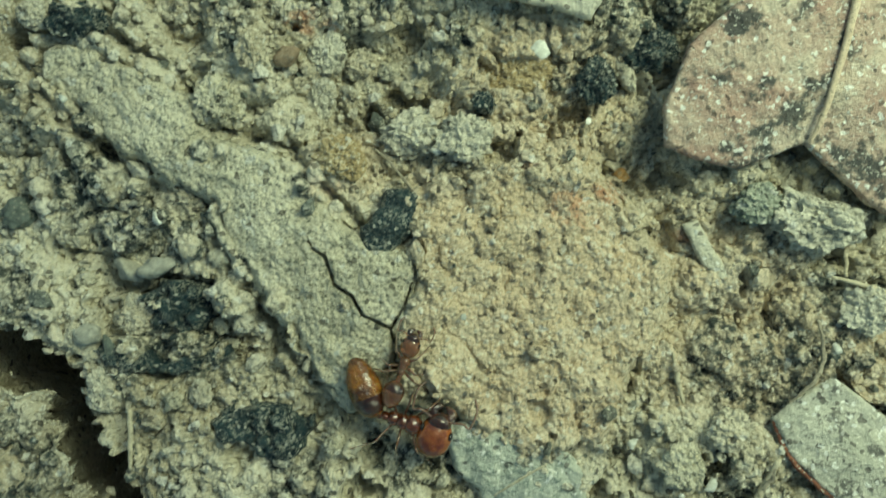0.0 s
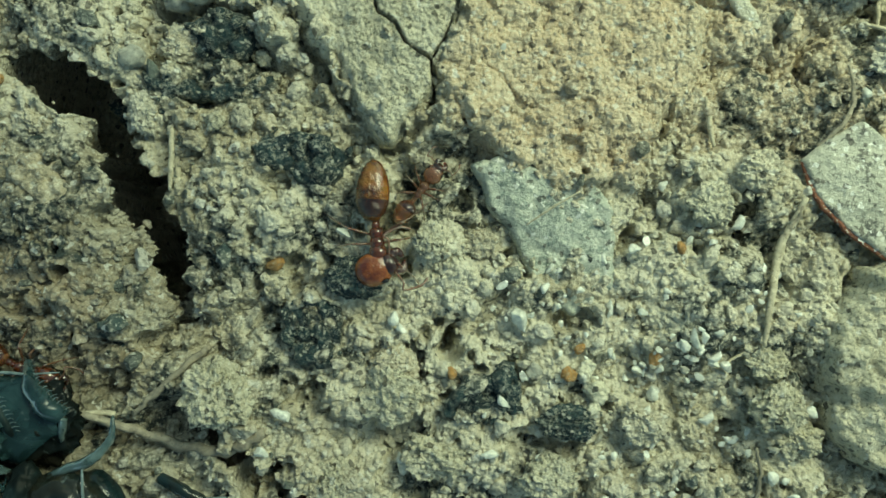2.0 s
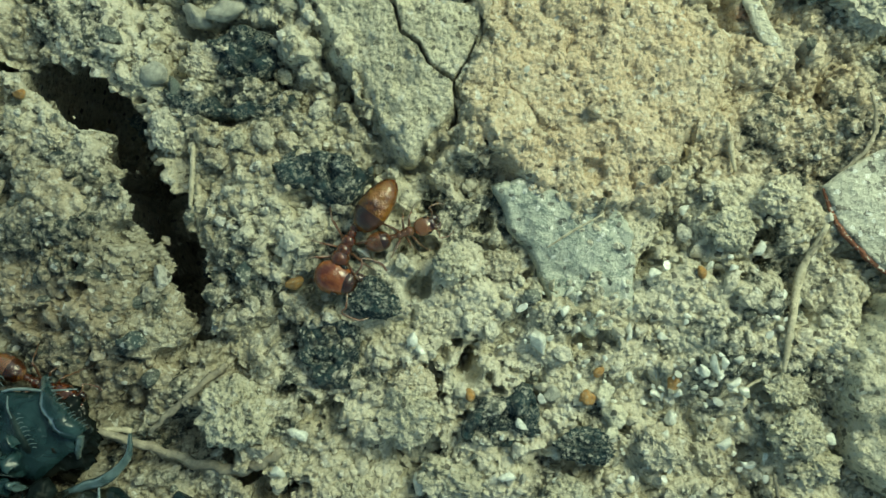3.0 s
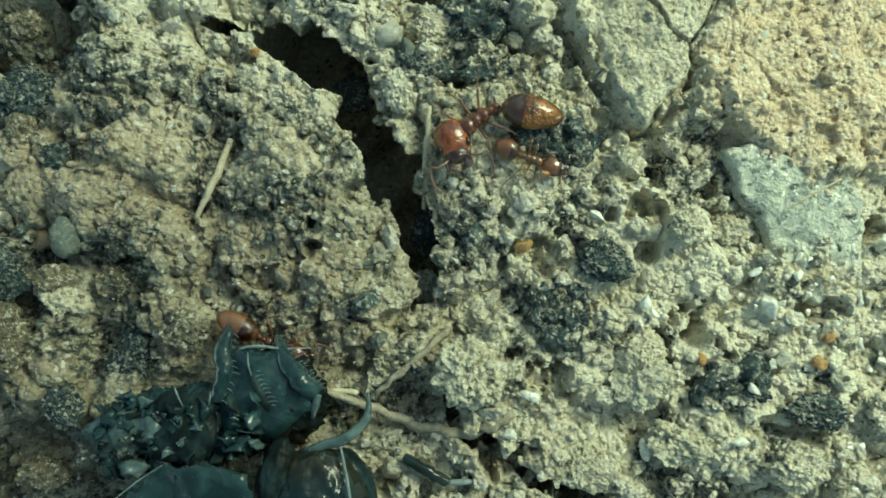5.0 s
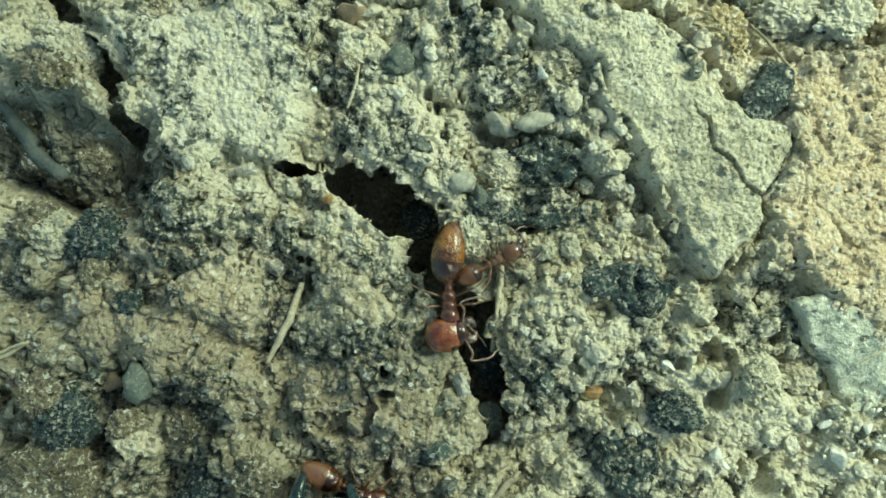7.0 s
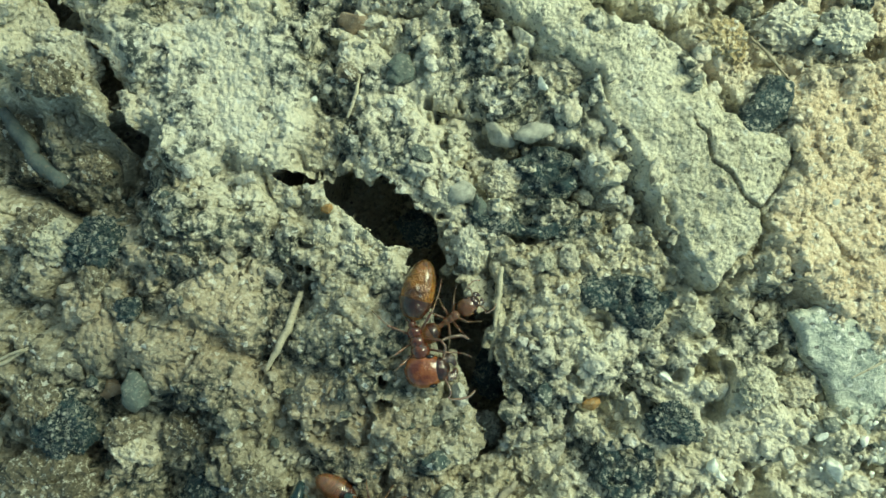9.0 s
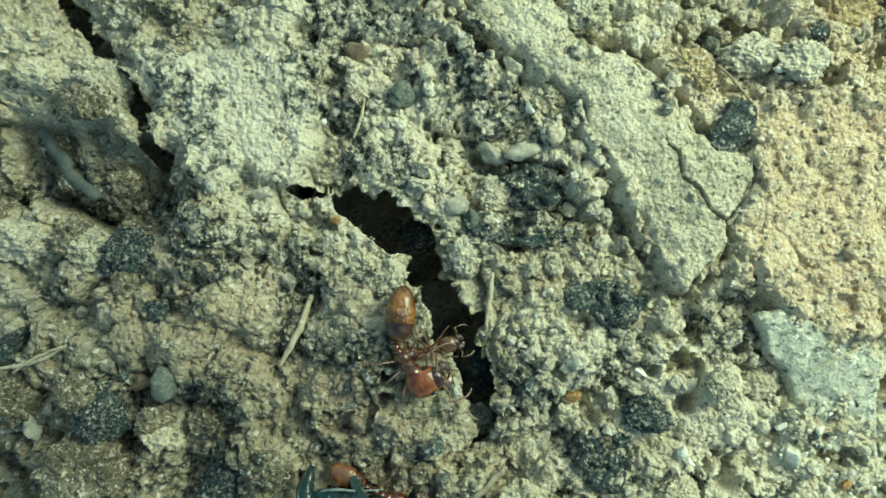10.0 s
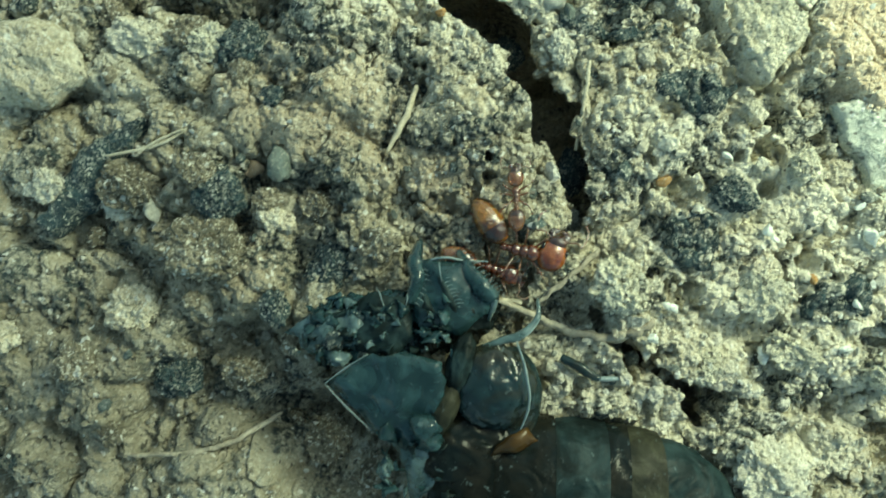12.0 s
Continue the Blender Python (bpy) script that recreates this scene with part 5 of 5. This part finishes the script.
def build_ant(label, size, gaster_len, gaster_wide, head_len, head_wide, drop, body=ANT_RED, cap=ANT_HEAD, tail=ANT_AMBER):
    """Ant in parts, thorax at the origin, heading +x. Returns the ant, its head, gaster and legs."""
    ant = tagged(new("ant"), label, "ant", "ants")
    thorax = part("thorax", ellipsoid("thorax", 0.46 * size, 0.25 * size, 0.27 * size, body, -0.1), ant, "red-brown humped thorax")
    for x, r, up in ((0.36, 0.33, 0.08), (0.02, 0.26, 0.10), (-0.32, 0.25, 0.04)):
        part("hump", ellipsoid("hump", 1.05 * r * size, r * size, r * size, body, 0.1), thorax, "", pose(x * size * MM, 0, up * size * MM))
    part("petiole", ellipsoid("petiole", 0.2 * size, 0.15 * size, 0.2 * size, body), ant, "small waist knob", pose(-0.62 * size * MM, 0, 0))
    part("postpetiole", ellipsoid("postpetiole", 0.17 * size, 0.17 * size, 0.18 * size, body), ant, "small waist knob", pose(-0.84 * size * MM, 0, 0))
    gaster = part("gaster", ellipsoid("gaster", gaster_len / 2, gaster_wide / 2, gaster_wide * 0.46, tail, 0.12, 5, gaster_len / 2), ant, "glossy amber banded gaster")
    for a, b in ((0.02, 0.36),):
        us = np.linspace(a, b, 6)
        rows_ = []
        for u in us:
            c = 2 * u - 1
            r = math.sqrt(max(0.0, 1 - c * c)) * (1 - 0.12 * c) * 1.012 + 0.006
            rows_.append([(u * gaster_len, gaster_wide / 2 * r * math.cos(w), gaster_wide * 0.46 * r * math.sin(w)) for w in np.linspace(0, 2 * np.pi, 25)[:-1]])
        v = np.array(rows_).reshape(-1, 3)
        f = [[i * 24 + j, i * 24 + (j + 1) % 24, (i + 1) * 24 + (j + 1) % 24, (i + 1) * 24 + j] for i in range(5) for j in range(24)]
        part("band", mesh_of("band", v, f, ANT_BAND), gaster, "dark brown ring")
    head = part("head", ellipsoid("head", head_len / 2, head_wide / 2, head_wide * 0.38, cap, 0.14, 5), ant, "orange-red glossy head")
    part("face", ellipsoid("face", head_len * 0.22, head_wide * 0.36, head_wide * 0.30, ANT_BAND, 0.1, 4), head, "blackish brown face", pose(head_len * 0.33 * MM, 0, head_wide * 0.03 * MM))
    for side in (1, -1):
        part("eye", ellipsoid("eye", 0.15 * size, 0.08 * size, 0.13 * size, ANT_EYE, 0, 3), head, "black eye", pose(head_len * 0.12 * MM, side * head_wide * 0.42 * MM, head_wide * 0.16 * MM))
        part("mandible", tube_mesh("mandible", [(head_len * 0.42, side * head_wide * 0.24, -0.05), (head_len * 0.58, side * head_wide * 0.26, -0.08), (head_len * 0.68, side * head_wide * 0.04, -0.1)],
             (0.19 * size, 0.17 * size, 0.05 * size), ANT_BAND, 8), head, "dark mandible")
        part("antenna", tube_mesh("antenna", [(head_len * 0.36, side * head_wide * 0.15, 0.12 * size), (head_len * 0.5, side * head_wide * 0.62, 0.3 * size), (head_len * 0.45, side * head_wide * 0.85, 0.25 * size),
             (head_len * 0.85, side * head_wide * 0.9, 0.05 * size), (head_len * 1.05, side * head_wide * 0.75, -0.1 * size)], (0.03 * size, 0.04 * size, 0.035 * size, 0.045 * size, 0.04 * size), ANT_LEG, 7), head, "elbowed antenna")
    legs = []
    for k, (back, reach, hipx) in enumerate(((0.9, 1.15, 0.35), (0.1, 1.35, 0.0), (-0.95, 1.45, -0.3))):
        for side in (1, -1):
            leg = part("leg", ant_leg(side, drop, reach * size, back * size, k), ant, "thin translucent brown leg", pose(hipx * size * MM, side * 0.2 * size * MM, -0.12 * size * MM))
            legs.append((leg, hipx * size, side * 0.2 * size, -0.12 * size, k, side))
    return ant, head, gaster, legs


major = build_ant("large red-brown ant with amber gaster", 1.0, 2.15, 1.16, 1.5, 1.18, 0.75)
minor = build_ant("small translucent brown ant at its side", 0.55, 0.95, 0.72, 0.80, 0.66, 0.5, ANT_CLEAR, ANT_CLEAR, ANT_CLEAR)
lurker = build_ant("red-brown ant beside the dead insect", 0.8, 1.6, 0.9, 1.0, 0.85, 0.5, ANT_RED, ANT_RED, ANT_CLEAR)


def swing_legs(legs, phase, pace=3.2, swing=13.0):
    for leg, x, y, z, k, side in legs:
        turn = lambda t: swing * math.sin(2 * math.pi * pace * t + phase + math.pi * ((k + (side > 0)) % 2))
        walk(leg, [(t, pose(x * MM, y * MM, z * MM, 0, 0, turn(t))) for t in np.arange(0, 12.01, 0.1)])


def footing(x, y):
    """Height of the crumb tops round a place, across cracks too."""
    i, j = np.searchsorted(GX, x), np.searchsorted(GY, y)
    return float(np.percentile(ZZ[j - 14:j + 15, i - 14:i + 15], 85))


def motions():
    # large ant: time, place, heading, head (place, turn), gaster (place, turn)
    rows = [
    (0.00, -1.74, -6.08, -17.23, 1.16, -0.14, 87.33, -0.91, -0.14, 128.04),
    (0.50, -2.01, -7.12, -7.45, 1.17, 0.07, 74.17, -0.90, 0.07, 138.60),
    (1.00, -2.45, -7.67, -32.20, 0.82, -0.21, 88.05, -0.72, -0.19, 162.07),
    (1.50, -3.43, -8.53, -50.49, 0.85, -0.06, 87.68, -0.74, -0.09, 150.59),
    (2.00, -3.80, -9.53, -82.22, 0.88, -0.13, 104.01, -0.74, -0.13, 171.67),
    (2.50, -4.93, -9.61, -104.88, 1.01, 0.11, 99.34, -0.74, 0.12, 179.83),
    (3.17, -5.91, -8.90, -114.38, 1.04, 0.13, 93.06, -0.84, 0.14, 164.59),
    (3.83, -6.88, -8.19, -123.88, 1.08, 0.15, 86.78, -0.94, 0.16, 149.35),
    (4.50, -7.85, -7.48, -133.38, 1.11, 0.18, 80.50, -1.04, 0.17, 134.11),
    (5.00, -9.57, -6.31, -141.12, 1.05, 0.11, 73.16, -1.01, 0.11, 133.42),
    (5.50, -9.75, -6.06, -135.32, 1.11, 0.22, 73.75, -0.86, 0.22, 124.63),
    (6.00, -11.05, -4.62, -131.08, 0.98, -0.00, 81.86, -0.75, -0.00, 137.74),
    (6.50, -12.23, -4.96, -114.26, 0.75, 0.40, 89.26, -0.77, 0.38, 143.67),
    (7.00, -12.93, -7.64, -82.60, 0.98, -0.15, 98.10, -0.80, -0.15, 168.29),
    (7.67, -13.26, -7.94, -77.73, 1.00, -0.11, 91.97, -0.79, -0.11, 161.49),
    (8.33, -13.58, -8.25, -72.86, 1.02, -0.06, 85.84, -0.77, -0.06, 154.69),
    (9.00, -13.91, -8.55, -68.00, 1.04, -0.01, 79.72, -0.75, -0.01, 147.89),
    (9.50, -14.45, -9.15, -81.74, 0.84, -0.16, 86.40, -0.85, -0.16, 152.44),
    (10.00, -14.12, -9.51, -50.59, 0.84, 0.15, 75.25, -0.98, 0.14, 138.17),
    (10.50, -14.85, -11.01, -45.29, 1.06, 0.01, 73.32, -0.75, 0.01, 143.19),
    (11.00, -14.04, -12.84, -28.63, 0.82, 0.21, 82.88, -1.04, 0.15, 136.80),
    (11.50, -14.09, -12.91, -16.41, 0.91, 0.22, 74.96, -1.03, 0.21, 120.04),
    (12.00, -13.29, -13.90, -8.42, 1.17, 0.15, 81.33, -0.88, 0.15, 137.94),
    ]
    ant, head, gaster, legs = major
    walk(ant, [(t, pose(x * MM, y * MM, (footing(x, y) + 0.55) * MM, 0, 0, a)) for t, x, y, a, *_ in rows])
    walk(head, [(t, pose(hx * MM, hy * MM, 0.05 * MM, 0, 0, h)) for t, x, y, a, hx, hy, h, gx, gy, g in rows])
    walk(gaster, [(t, pose(gx * MM, gy * MM, 0.08 * MM, 0, 0, g)) for t, x, y, a, hx, hy, h, gx, gy, g in rows])
    swing_legs(legs, 0.0)
    # small ant: time, place, heading
    small = [
    (0.00, -1.72, -4.19, 69.55),
    (0.50, -2.01, -4.95, 85.49),
    (1.00, -2.05, -5.54, 76.07),
    (1.50, -2.23, -6.54, 57.89),
    (2.00, -2.40, -7.63, 54.20),
    (2.50, -2.88, -8.52, 35.18),
    (3.17, -3.93, -8.42, 18.46),
    (3.83, -4.98, -8.31, 1.73),
    (4.50, -6.03, -8.20, -15.00),
    (5.00, -7.49, -7.46, -18.20),
    (5.50, -8.14, -6.84, -37.94),
    (6.00, -9.69, -5.48, -32.11),
    (6.50, -10.45, -5.17, -16.12),
    (7.00, -11.50, -6.01, 33.56),
    (7.67, -11.94, -6.58, 35.76),
    (8.33, -12.38, -7.15, 37.95),
    (9.00, -12.83, -7.72, 40.15),
    (9.50, -13.38, -8.10, 26.30),
    (10.00, -13.35, -8.89, 19.95),
    (10.50, -14.06, -9.39, 58.82),
    (11.00, -14.01, -10.58, 82.80),
    (11.50, -14.11, -10.95, 75.70),
    (12.00, -13.83, -11.69, 96.23),
    ]
    ant, head, gaster, legs = minor
    head.matrix_basis = pose(0.75 * MM, 0, 0.05 * MM)
    gaster.matrix_basis = pose(-0.5 * MM, 0, 0.02 * MM, 0, 0, 180)
    walk(ant, [(t, pose(x * MM, y * MM, (footing(x, y) + 0.42) * MM, 0, 0, a)) for t, x, y, a in small])
    swing_legs(legs, 1.3)
    ant, head, gaster, legs = lurker
    head.matrix_basis = pose(0.75 * MM, 0, -0.05 * MM, 0, 10)
    gaster.matrix_basis = pose(-0.75 * MM, 0, 0.02 * MM, 0, 0, 180)
    spots = ((0.0, -16.1, -14.5, -22), (5.0, -16.0, -14.5, -24), (5.6, -15.9, -14.4, -18), (9.0, -15.0, -14.75, -26), (10.5, -14.7, -14.85, -18), (11.0, -14.6, -14.85, -10), (11.5, -14.5, -14.8, -20), (12.0, -14.4, -14.75, -14))
    walk(ant, [(t, pose(x * MM, y * MM, (footing(x, y) + 0.32) * MM, 0, 0, a)) for t, x, y, a in spots])
    swing_legs(legs, 2.1, 1.5, 8.0)


motions()
